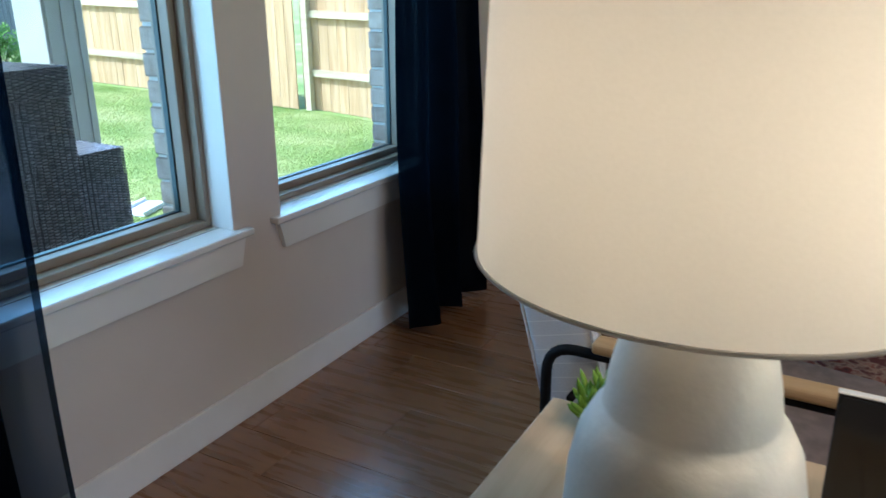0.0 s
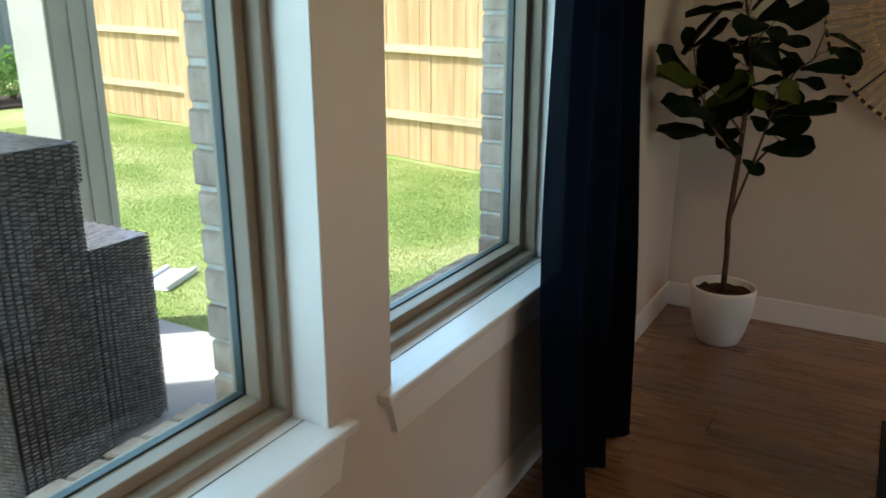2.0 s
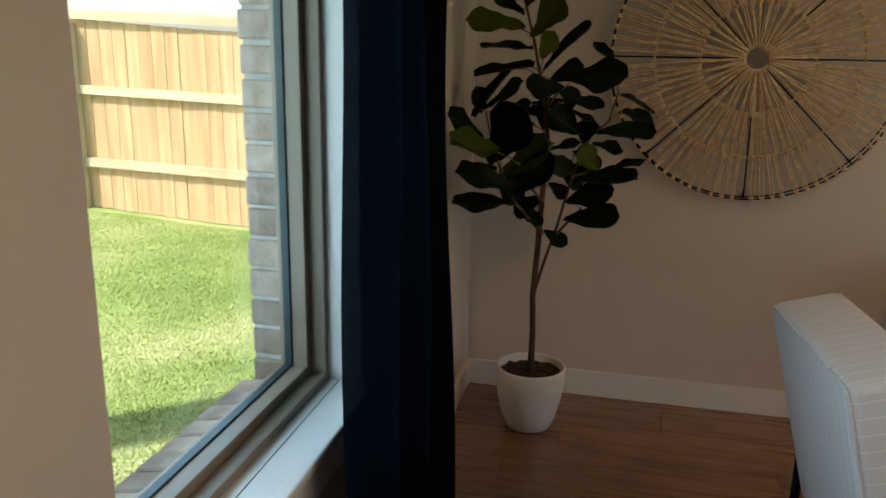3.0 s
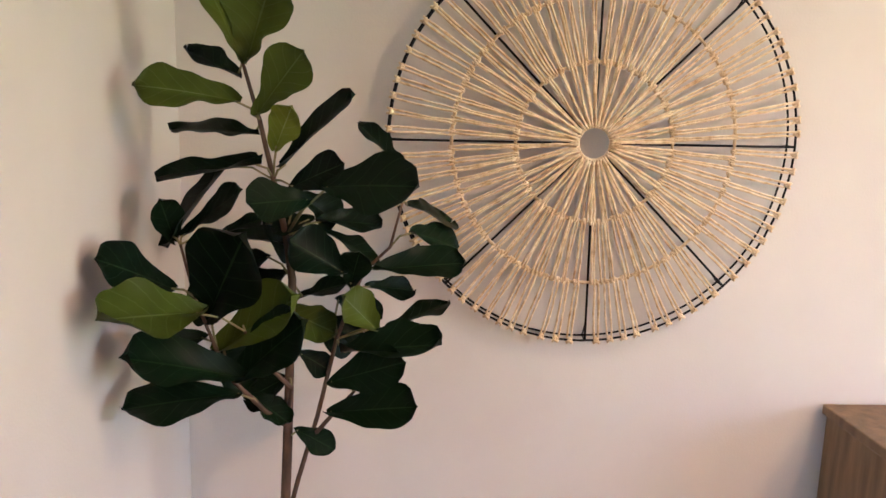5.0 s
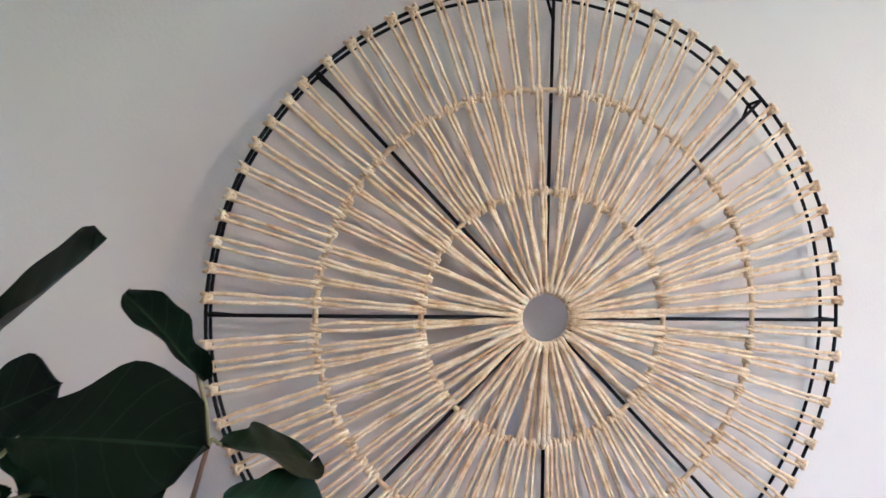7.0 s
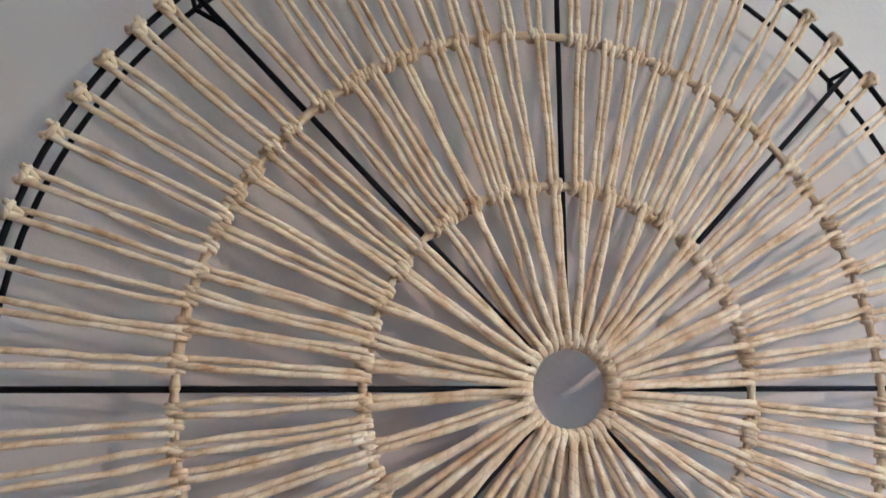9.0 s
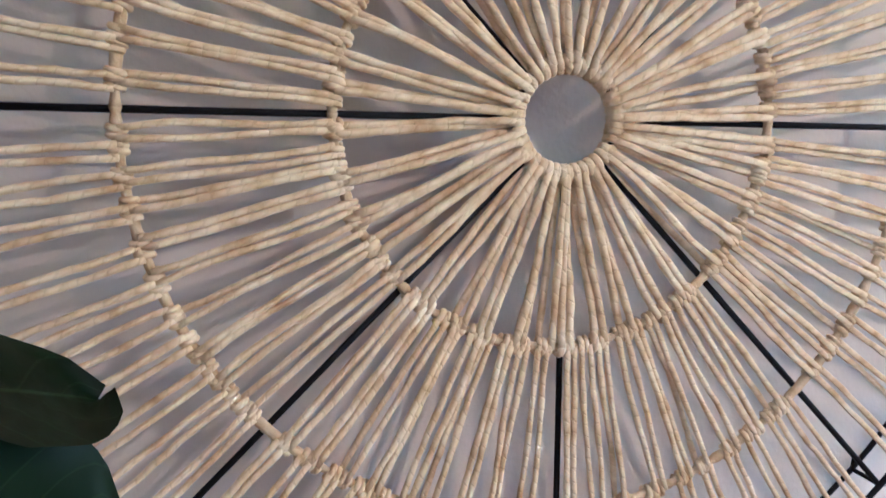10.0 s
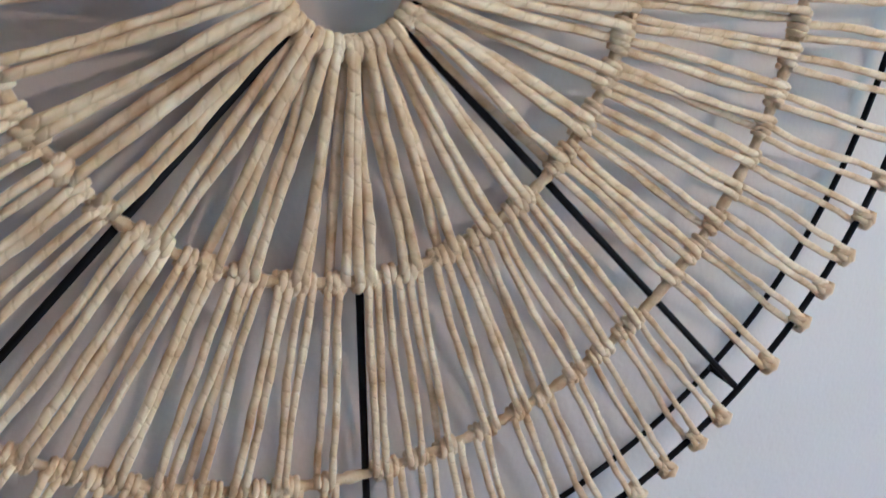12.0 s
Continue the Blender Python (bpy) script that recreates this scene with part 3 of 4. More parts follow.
for y in (-0.11, 0.085):
    part("side_lip", box(-0.16, y, 0.016, 0.22, y + 0.025, 0.040, 0.008, 2), M_PLASTIC, sp)


# fence: boards on rails; the middle stretch has its boards on the near side
fence = thing("fence", "new cedar privacy fence with pale pine rails", "fence", kind="")
rng = random.Random(8)
board_mesh = {}
y = 1.2
while y < 11.3:
    near = 6.02 < y < 8.40
    x = 7.93 if near else 8.06
    h = 1.83 + rng.uniform(-0.006, 0.006)
    key = rng.randrange(4)
    if key not in board_mesh:
        bmx = box(-0.009, 0.0, 0.0, 0.009, 0.136 + 0.001 * key, 1.83, 0.003, 1)
        me = bpy.data.meshes.new("board"); bmx.to_mesh(me); bmx.free(); me.materials.append(M_CEDAR)
        board_mesh[key] = me
    o = part("board", board_mesh[key], None, fence)
    o.location = (x + rng.uniform(-0.004, 0.004), y, ground_z(8, y) + 0.01)
    y += 0.1395
for y0, y1 in ((1.2, 6.0), (8.43, 11.4)):
    for h in (0.25, 0.96, 1.66):
        za, zb = ground_z(8, y0) + h + 0.17, ground_z(8, y1) + h + 0.17
        vs = [(8.005, y0, za), (8.045, y0, za), (8.045, y0, za + 0.085), (8.005, y0, za + 0.085), (8.005, y1, zb), (8.045, y1, zb), (8.045, y1, zb + 0.085), (8.005, y1, zb + 0.085)]
        fs = [(0, 1, 2, 3), (7, 6, 5, 4), (0, 4, 5, 1), (1, 5, 6, 2), (2, 6, 7, 3), (3, 7, 4, 0)]
        part("rail", mesh_of("rail", vs, fs), M_RAIL, fence, "pale pine rail")
for y in (5.95, 8.44, 3.5, 10.9):
    part("post", box(7.96, y - 0.045, ground_z(8, y) - 0.05, 8.05 - 0.004, y + 0.045, ground_z(8, y) + 1.8, 0.004, 1), M_RAIL, fence, "pale pine post")


def shrub(at, r, h, seed):
    b = thing("shrub", "leafy green garden shrub in a mulch bed", "shrub", at, "shrubs by the fence")
    q = random.Random(seed)
    stems = []
    vs, fs, us = [], [], []
    for _ in range(14):
        a, e = q.uniform(0, 6.28), q.uniform(0.5, 1.3)
        tip = Vector((math.cos(a) * math.cos(e) * r, math.sin(a) * math.cos(e) * r, math.sin(e) * h))
        stems.append(tube([(0, 0, 0), tip * 0.5 + Vector((0, 0, 0.05)), tip], 0.008, 5, taper=[1, 0.7, 0.3]))
    part("stems", joined("stems", stems), M_BARK, b)
    for _ in range(900):
        a, e, k = q.uniform(0, 6.28), q.uniform(-0.1, 1.5), q.uniform(0.45, 1.05)
        c = Vector((math.cos(a) * math.cos(e) * r * k, math.sin(a) * math.cos(e) * r * k, 0.12 + abs(math.sin(e)) * h * k))
        d = Vector((q.uniform(-1, 1), q.uniform(-1, 1), q.uniform(-0.4, 1))).normalized()
        s = d.orthogonal().normalized()
        L, W = q.uniform(0.05, 0.1), q.uniform(0.015, 0.03)
        o = len(vs)
        vs += [c, c + d * L * 0.5 + s * W, c + d * L, c + d * L * 0.5 - s * W]
        fs.append((o, o + 1, o + 2, o + 3))
    part("foliage", mesh_of("foliage", vs, fs), M_REED, b)
    return b


shrub((6.55, 12.2, 0.09), 0.45, 0.50, 4)
shrub((7.25, 12.1, 0.09), 0.5, 0.62, 1)
shrub((7.95, 12.2, 0.09), 0.45, 0.66, 2)
shrub((8.62, 12.3, 0.09), 0.36, 0.60, 3)
ub = thing("utility_box", "pale green metal utility box outdoors", "utility box", (7.8, 14.2, 0.08))
part("cabinet", box(-0.3, -0.3, 0, 0.3, 0.3, 0.62, 0.03, 2), M_UTIL, ub)
part("lid", box(-0.33, -0.33, 0.62, 0.33, 0.33, 0.70, 0.03, 2), M_UTIL, ub)
nh = thing("neighbouring_house", "red brick house beyond the fence", "house", (6.0, 17.0, 0.1))
part("wall", box(-2, 0, 0, 4.3, 6, 3.0), M_HOUSE, nh)
bm = bmesh.new()
rv = [bm.verts.new(v) for v in ((-2.4, -0.4, 3.0), (4.7, -0.4, 3.0), (4.7, 6.4, 3.0), (-2.4, 6.4, 3.0), (0, 3, 5.4), (2.4, 3, 5.4))]
for f in ((0, 1, 5, 4), (1, 2, 5), (2, 3, 4, 5), (3, 0, 4), (3, 2, 1, 0)):
    bm.faces.new([rv[i] for i in f])
part("roof", bm, M_MULCH, nh, "dark shingle roof")


grey_fence = thing("fence", "weathered grey board fence beside the brick house", "fence", (10.35, 17.2, ground_z(10, 17)))
grey_board = None
for k in range(36):
    if grey_board is None:
        bmx = box(0.0, -0.009, 0.0, 0.137, 0.009, 1.83, 0.003, 1)
        grey_board = bpy.data.meshes.new("board"); bmx.to_mesh(grey_board); bmx.free(); grey_board.materials.append(M_GREYWOOD)
    part("board", grey_board, None, grey_fence).location = (0.1395 * k, 0, 0.01)
for h in (0.4, 1.5):
    part("rail", box(0, 0.010, h, 5.0, 0.05, h + 0.09), M_GREYWOOD, grey_fence)


# wicker bar set: every face is a woven sheet, strands over and under
def weave(w, h, pitch=0.027, row=0.0135, amp=0.0078):
    nx, nz = max(8, int(w / pitch * 6)), max(8, int(h / row * 6))
    x, z = np.meshgrid(np.linspace(0, w, nx + 1), np.linspace(0, h, nz + 1))
    c = np.floor(x / pitch)
    zz = z / row + 0.5 * (c % 2)
    across = np.sqrt(np.clip(1 - ((zz - np.floor(zz)) * 2 - 1) ** 2, 0, 1))
    d = amp * (0.62 + 0.38 * np.sqrt(np.abs(np.sin(np.pi * x / pitch)))) * across
    v = np.stack([x, -d, z], -1).reshape(-1, 3)
    i = np.arange((nx + 1) * (nz + 1)).reshape(nz + 1, nx + 1)
    f = np.stack([i[:-1, :-1], i[:-1, 1:], i[1:, 1:], i[1:, :-1]], -1)
    if amp > 0.005:
        mean = lambda q: (q[:-1, :-1] + q[:-1, 1:] + q[1:, 1:] + q[1:, :-1]) / 4
        f = f[(mean(np.abs(np.sin(np.pi * x / pitch))) > 0.34) & (mean(across) > 0.62)]
    f = f.reshape(-1, 4)
    me = bpy.data.meshes.new("woven_panel")
    me.from_pydata(v.tolist(), [], f.tolist())
    me.polygons.foreach_set("use_smooth", [True] * len(me.polygons))
    me.materials.append(M_WICKER)
    return me


def wicker_block(parent, x0, y0, z0, x1, y1, z1, name="core"):
    core = part(name, box(x0 + 0.004, y0 + 0.004, z0, x1 - 0.004, y1 - 0.004, z1 - 0.004, 0.006, 2), M_GAP_SHADE, parent)
    w, d, h = x1 - x0, y1 - y0, z1 - z0
    for m, ww, hh in ((pose(x0, y0, z0), w, h), (pose(x1, y0, z0, 0, 0, 90), d, h), (pose(x0, y1, z0, 0, 0, -90), d, h), (pose(x0, y0, z1, -90, 0, 0), w, d)):
        o = part("woven_panel", weave(ww, hh, amp=0.0032 if hh is d and ww is w else 0.0078), None, core)
        o.matrix_local = m if m.to_euler().x > -1 else pose(x0, y1, z1, -90, 0, 0) @ pose(0, 0, 0, 180, 0, 0)
    return core


bt = thing("bar_table", "dark woven wicker outdoor bar table", "bar table", (2.13, 2.50, PATIO_Z))
wicker_block(bt, -0.30, 0.0, 0.02, 0.0, 0.70, 1.08, "leg_panel")
wicker_block(bt, -1.55, 0.0, 0.02, -1.25, 0.70, 1.08, "leg_panel")
wicker_block(bt, -1.56, -0.008, 1.08, 0.008, 0.708, 1.20, "top")


def bar_stool(at, label, h=0.76):
    s = thing("bar_stool", label, "bar stool", at, "wicker bar stools")
    wicker_block(s, -0.42, 0.0, 0.02, 0.0, 0.42, h, "seat_block")
    for x in (-0.39, -0.03):
        for y in (0.03, 0.39):
            part("foot", lathe("foot", [(0.001, 0), (0.016, 0), (0.014, 0.021), (0.001, 0.021)], 12), M_BLACK, s).location = (x, y, 0)
    return s


bar_stool((2.61, 2.82, PATIO_Z), "tall woven dark wicker stool beside the bar table")


def open_stool(at, label, h=0.66):
    """Seat block on four woven posts with two foot rails a side."""
    s = thing("bar_stool", label, "bar stool", at, "wicker bar stools")
    wicker_block(s, -0.44, 0.0, h - 0.09, 0.0, 0.44, h, "seat_block")
    for x in (-0.44, -0.05):
        for y in (0.0, 0.39):
            part("leg", box(x, y, 0.0, x + 0.05, y + 0.05, h - 0.09, 0.006, 2), M_WICKER, s, "wicker bound post")
    for z in (0.16, 0.34):
        for y in (0.012, 0.402):
            part("foot_rail", box(-0.39, y, z, -0.05, y + 0.026, z + 0.03, 0.005, 2), M_WICKER, s, "wicker bound rail")
    return s


open_stool((1.72, 2.66, PATIO_Z, 0, 0, 2), "open woven dark wicker stool pushed under the bar table")
open_stool((1.10, 3.00, PATIO_Z, 0, 0, -4), "open woven dark wicker stool beyond the bar table", 0.74)


# ---- curtains ----
def curtain(name, x0, x1, yc, n, amp, back, z0, z1, material, label, seed, phase=0.0):
    """Hanging cloth whose folds double back on themselves."""
    q = random.Random(seed)
    nx, nz = n * 26, 40
    ph = [q.uniform(-0.5, 0.5) for _ in range(n + 2)]
    vs, us = [], []
    for j in range(nz + 1):
        v = j / nz
        z = z0 + (z1 - z0) * v
        for i in range(nx + 1):
            s = i / nx
            k = int(s * n)
            wob = ph[k] * (1 - (s * n - k)) + ph[k + 1] * (s * n - k)
            a = phase + 2 * math.pi * n * s + wob + 0.5 * math.sin(2.3 * v + wob * 4)
            spread = 1.0 + 0.04 * (1 - v) * math.sin(3 * s + seed)
            f = amp * (0.75 + 0.5 * wob) * (0.8 + 0.3 * (1 - v))
            x = x0 + (x1 - x0) * s * spread + back * math.sin(a) * (0.6 + 0.4 * v)
            y = yc - 0.045 * (1 - v) ** 3 + f * math.cos(a) + 0.010 * math.sin(9 * v + 5 * s + seed)
            vs.append((x, y, z + (0.012 * math.sin(a * 0.5 + seed) if j == 0 else 0)))
            us.append((s, v))
    m = nx + 1
    fs = [(j * m + i, j * m + i + 1, (j + 1) * m + i + 1, (j + 1) * m + i) for j in range(nz) for i in range(nx)]
    t = thing(name, label, "curtain")
    part("cloth", mesh_of("cloth", vs, fs, us, True), material, t)
    return t


def stitching(parent, cloth, nx, nz, col):
    """A row of short pale stitches down the cloth, a hand's breadth from its edge."""
    vs = cloth.data.vertices
    line = [vs[j * (nx + 1) + col].co.copy() for j in range(nz + 1)]
    pieces = []
    for a, b in zip(line, line[1:]):
        n = max(1, int((b - a).length / 0.012))
        for i in range(n):
            p0, p1 = a.lerp(b, i / n), a.lerp(b, (i + 0.6) / n)
            pieces.append(tube([p0 + Vector((0, -0.0015, 0)), p1 + Vector((0, -0.0015, 0))], 0.0013, 5))
    part("stitching", joined("stitching", pieces), M_STITCH, parent, "pale blue stitches")


M_STITCH = mat("stitch_thread", (0.06, 0.10, 0.16), (0.10, 0.15, 0.22), 0.6, 60, 0.1, 200)
c1 = curtain("curtain", 0.37, 1.055, 1.245, 5, 0.032, 0.078, 0.016, 2.5, M_SHEER, "sheer navy blue curtain hanging in folds before the window", 2, 2.5)
c2 = curtain("curtain", 2.610, 3.265, 1.200, 3, 0.062, 0.018, 0.042, 2.5, M_NAVY, "dark navy blue curtain hanging in deep folds to the floor", 5)
stitching(c2, c2.children[0], 3 * 26, 40, 14)

# ---- woven wheel on the far wall ----
WHEEL = (4.55, 0.23, 1.512)
R_HUB, R_IN, R_MID, R_RIM = 0.050, 0.215, 0.387, 0.557


def circle(r, x=0.0, n=96):
    return [(x, r * math.cos(2 * math.pi * i / n), r * math.sin(2 * math.pi * i / n)) for i in range(n + 1)]


wheel = thing("wall_art", "round woven twine wheel on a black wire frame", "wall art", (*WHEEL, 0, -1.1, 0.385))
for nm, r, x, wire in (("hub_ring", R_HUB, 0, 0.0035), ("inner_ring", R_IN, 0, 0.003), ("middle_ring", R_MID, 0, 0.003), ("front_rim", R_RIM, 0, 0.0033), ("back_rim", R_RIM - 0.003, 0.040, 0.0031)):
    part(nm, bar(nm, circle(r, x), wire, 8), M_BLACK, wheel, "black wire ring")
rng = random.Random(21)
for r in (R_IN, R_MID):
    n = int(2 * math.pi * r / 0.0045)
    part("ring_binding", bar("ring_binding", circle(r, 0, n), 0.0046, 8, [1 + rng.uniform(-0.2, 0.2) for _ in range(n + 1)]), M_BIND, wheel, "warm twine bound round the wire")
for i in range(8):
    a = math.radians(45 * i - (1.0 if i == 6 else 0.2))
    c, s = math.cos(a), math.sin(a)
    part("spoke", bar("spoke", [(0.003, R_HUB * c, R_HUB * s), (0.003, R_RIM * c, R_RIM * s)], 0.0032, 8), M_BLACK, wheel, "black wire spoke")
    part("strut", bar("strut", [(0.0, R_RIM * c, R_RIM * s), (0.040, (R_RIM - 0.003) * c, (R_RIM - 0.003) * s), (0.003, (R_RIM - 0.05) * c, (R_RIM - 0.05) * s)], 0.0029, 6), M_BLACK, wheel, "black wire strut")


def wrap(r, a, wide, rad, seed):
    """A turn of twine round a ring, at angle a."""
    q = random.Random(seed)
    t = Vector((0, -math.sin(a), math.cos(a)))
    o = Vector((0, math.cos(a), math.sin(a)))
    c = o * r
    pts = []
    for k in range(25):
        u = 2 * math.pi * k / 12 + 0.9 * seed
        pts.append(c + (o * math.cos(u) + Vector((1, 0, 0)) * math.sin(u)) * (0.0048 + rad * 0.5) + t * (wide * (k / 24 - 0.5)))
    return tube(pts, rad, 6)


def strand(r0, a0, r1, a1, x0, x1, rad, q):
    p0 = Vector((x0, r0 * math.cos(a0), r0 * math.sin(a0)))
    p1 = Vector((x1, r1 * math.cos(a1), r1 * math.sin(a1)))
    d = p1 - p0
    side = d.cross(Vector((1, 0, 0))).normalized()
    pts, tap = [], []
    b1, b2, b3 = q.gauss(0, 0.0013), q.gauss(0, 0.0009), q.gauss(0, 0.0010)
    lump = q.uniform(0.1, 0.9)
    for k in range(13):
        t = k / 12
        pts.append(p0 + d * t + side * (b1 * math.sin(math.pi * t) + b2 * math.sin(2 * math.pi * t) + q.gauss(0, 0.0003)) + Vector((b3 * math.sin(math.pi * t), 0, 0)))
        tap.append(1 + q.uniform(-0.09, 0.09) + 0.14 * math.exp(-((t - lump) / 0.08) ** 2))
    return tube(pts, rad, 8, taper=tap)


def knot(r, a, rr, q):
    """A lump of crossed turns where a loop is tied over the outer rim."""
    o, t, n = Vector((-0.004, r * math.cos(a), r * math.sin(a))), Vector((0, -math.sin(a), math.cos(a))), Vector((0, math.cos(a), math.sin(a)))
    out = []
    for lean in (-1, 1):
        pts = []
        for k in range(9):
            u = 2 * math.pi * k / 8 + 0.4
            pts.append(o + n * (0.0075 * math.cos(u)) + Vector((0.0075 * math.sin(u), 0, 0)) + t * (lean * 0.0042 + lean * 0.0028 * math.cos(u)))
        out.append(tube(pts, rr * q.uniform(1.0, 1.2), 7))
    out.append(tube([o - t * 0.0085 + n * 0.002 + Vector((-0.007, 0, 0)), o + n * q.uniform(-0.002, 0.003) + Vector((-0.0105, 0, 0)), o + t * 0.0085 - n * 0.001 + Vector((-0.007, 0, 0))], rr * 1.1, 7, taper=[0.8, 1.1, 0.8]))
    return out


def band(r0, r1, per_octant, rad, spread0, spread1, hub=False):
    """Loops of doubled twine drawn from ring to ring, evenly between the spokes."""
    for octant in range(8):
        for j in range(per_octant):
            i = octant * per_octant + j
            q = random.Random(1000 * per_octant + i)
            gap = (j + 0.5 + q.gauss(0, 0.09)) / per_octant
            if not hub:
                gap = 0.03 + 0.94 * gap
            a = math.pi / 4 * (octant + gap + random.Random(90 * octant + per_octant).uniform(-0.3, 0.3) / per_octant) - 0.0035
            slip = q.gauss(0, 0.0022) / r1
            g0, g1 = spread0 * q.uniform(0.85, 1.1) / r0, spread1 * q.uniform(0.75, 1.3) / r1
            rr = rad * q.uniform(0.92, 1.07)
            front, rear = (-0.0062, 0.0030) if hub else (-0.0066, -0.0052)
            if i % 2:
                front, rear = rear, front
            pieces = [strand(r0, a - g0, r1, a + slip - g1, front, -0.0062, rr, q), strand(r0, a + g0, r1, a + slip + g1, rear, -0.0058 if i % 3 else 0.004, rr, q)]
            pieces.append(wrap(r0, a, 0.003 if hub else 0.010, rr * 0.95, i + 3))
            if r1 > 0.5:
                pieces += knot(r1, a + slip, rr, q)
            else:
                pieces.append(wrap(r1, a + slip, 0.012, rr * 0.98, i))
            part("twine_loop", joined("twine_loop", pieces), M_TWINE, wheel)


band(R_HUB, R_IN, 5, 0.0037, 0.0012, 0.0042, True)
band(R_IN, R_MID, 9, 0.0032, 0.0037, 0.0042)
band(R_MID, R_RIM, 10, 0.0031, 0.0050, 0.0052)

# ---- potted fig ----
def leaf_mesh(length, width, bend, fold, wavy, seed):
    """Fiddle-shaped leaf: narrow at the stalk, waisted, broad near the tip, creased along its rib, rim wavy. Lies along +x, face up."""
    q = random.Random(seed)
    nu, nv = 10, 18
    ph = [q.uniform(0, 6.28) for _ in range(6)]
    peak, waist, point = q.uniform(0.56, 0.70), q.uniform(0.05, 0.20), q.uniform(2.0, 3.0)
    vs, us = [], []
    for j in range(nv + 1):
        t = j / nv
        w = (0.05 + 0.95 * min(1.0, t / peak) ** 0.75) * math.sqrt(max(0.0, 1 - max(0.0, (t - peak) / (1 - peak)) ** point)) * width * 0.52
        w = max(w * (1 - waist * math.exp(-((t - 0.34) / 0.11) ** 2)), width * 0.015)
        for i in range(nu + 1):
            s = i / nu * 2 - 1
            k = 0 if s < 0 else 3
            rim = abs(s) ** 2.2
            ww = w * (1 + 0.07 * math.sin(8 * t + ph[k]) + 0.045 * math.sin(17 * t + ph[k + 1]))
            z = fold * width * abs(s) ** 1.3 + wavy * width * rim * math.sin(9 * t + ph[k + 2]) + 0.5 * wavy * width * rim * math.sin(19 * t + ph[k])
            z += 0.012 * width * math.cos(6.0 * 2 * math.pi * (t - 0.28 * abs(s))) * (1 - rim) * min(1, 8 * abs(s))
            z -= bend * length * t ** 2.2
            roll = 0.5 * wavy * 8 * (t - 0.3)
            y = s * ww
            vs.append((length * (t + 0.03 * rim * math.sin(5 * t + ph[k])), y * math.cos(roll) - z * math.sin(roll) * 0.3, z + y * math.sin(roll)))
            us.append((0.5 + 0.5 * s, t))
    m = nu + 1
    fs = [(j * m + i, j * m + i + 1, (j + 1) * m + i + 1, (j + 1) * m + i) for j in range(nv) for i in range(nu)]
    return mesh_of("leaf", vs, fs, us, True)


PX, PY = 4.250, 1.018
fig = thing("potted_fig_tree", "artificial fiddle leaf fig in a white ceramic pot", "potted plant", (PX, PY, 0.0))
part("pot", lathe("pot", [(0.001, 0.0), (0.080, 0.0), (0.092, 0.006), (0.112, 0.055), (0.131, 0.13), (0.141, 0.20), (0.143, 0.262), (0.140, 0.269), (0.132, 0.269), (0.130, 0.258), (0.126, 0.22), (0.001, 0.22)], 56), M_POT, fig, "matt white tapered ceramic pot")
sv, sf = [(0, 0, 0.240)], []
rng = random.Random(2)
for ring in range(1, 7):
    for k in range(28):
        a = 2 * math.pi * k / 28
        sv.append((0.0212 * ring * math.cos(a), 0.0212 * ring * math.sin(a), 0.236 + rng.uniform(-0.008, 0.010)))
sf += [(0, 1 + k, 1 + (k + 1) % 28) for k in range(28)]
for ring in range(5):
    for k in range(28):
        sf.append((1 + ring * 28 + k, 1 + (ring + 1) * 28 + k, 1 + (ring + 1) * 28 + (k + 1) % 28, 1 + ring * 28 + (k + 1) % 28))
part("soil", mesh_of("soil", sv, sf), M_SOIL, fig, "dark brown soil")
TRUNK = [(0, 0, 0.22), (-0.03, -0.004, 0.42), (-0.06, 0.0, 0.58), (-0.075, -0.012, 0.80), (-0.08, -0.020, 1.0), (-0.08, -0.028, 1.21), (-0.08, -0.015, 1.31), (-0.08, 0.010, 1.434), (-0.08, 0.038, 1.561), (-0.08, 0.074, 1.69)]
part("trunk", bar("trunk", TRUNK, 0.0125, 10, [1.15, 1.0, 0.98, 0.95, 0.85, 0.75, 0.62, 0.5, 0.42, 0.3]), M_BARK, fig, "slender brown trunk")
BOUGHS = [
    [(-0.05, -0.004, 0.60), (-0.06, -0.035, 0.72), (-0.08, -0.082, 0.884), (-0.08, -0.127, 1.073), (-0.08, -0.163, 1.176), (-0.05, -0.19, 1.23), (-0.01, -0.245, 1.275), (-0.01, -0.272, 1.38)],
    [(-0.075, -0.012, 0.86), (-0.12, 0.03, 0.915), (-0.16, 0.09, 1.0), (-0.17, 0.12, 1.067), (-0.17, 0.165, 1.19), (-0.17, 0.191, 1.304)],
    [(-0.078, -0.016, 0.90), (-0.12, -0.03, 0.97), (-0.16, 0.02, 1.04), (-0.18, 0.06, 1.12)],
    [(-0.075, -0.06, 0.82), (-0.10, -0.12, 0.90), (-0.11, -0.17, 0.96)],
]
for bgh in BOUGHS:
    n = len(bgh)
    part("bough", bar("bough", bgh, 0.0062, 8, [1 - 0.6 * k / n for k in range(n)]), M_BARK, fig, "thin brown bough")
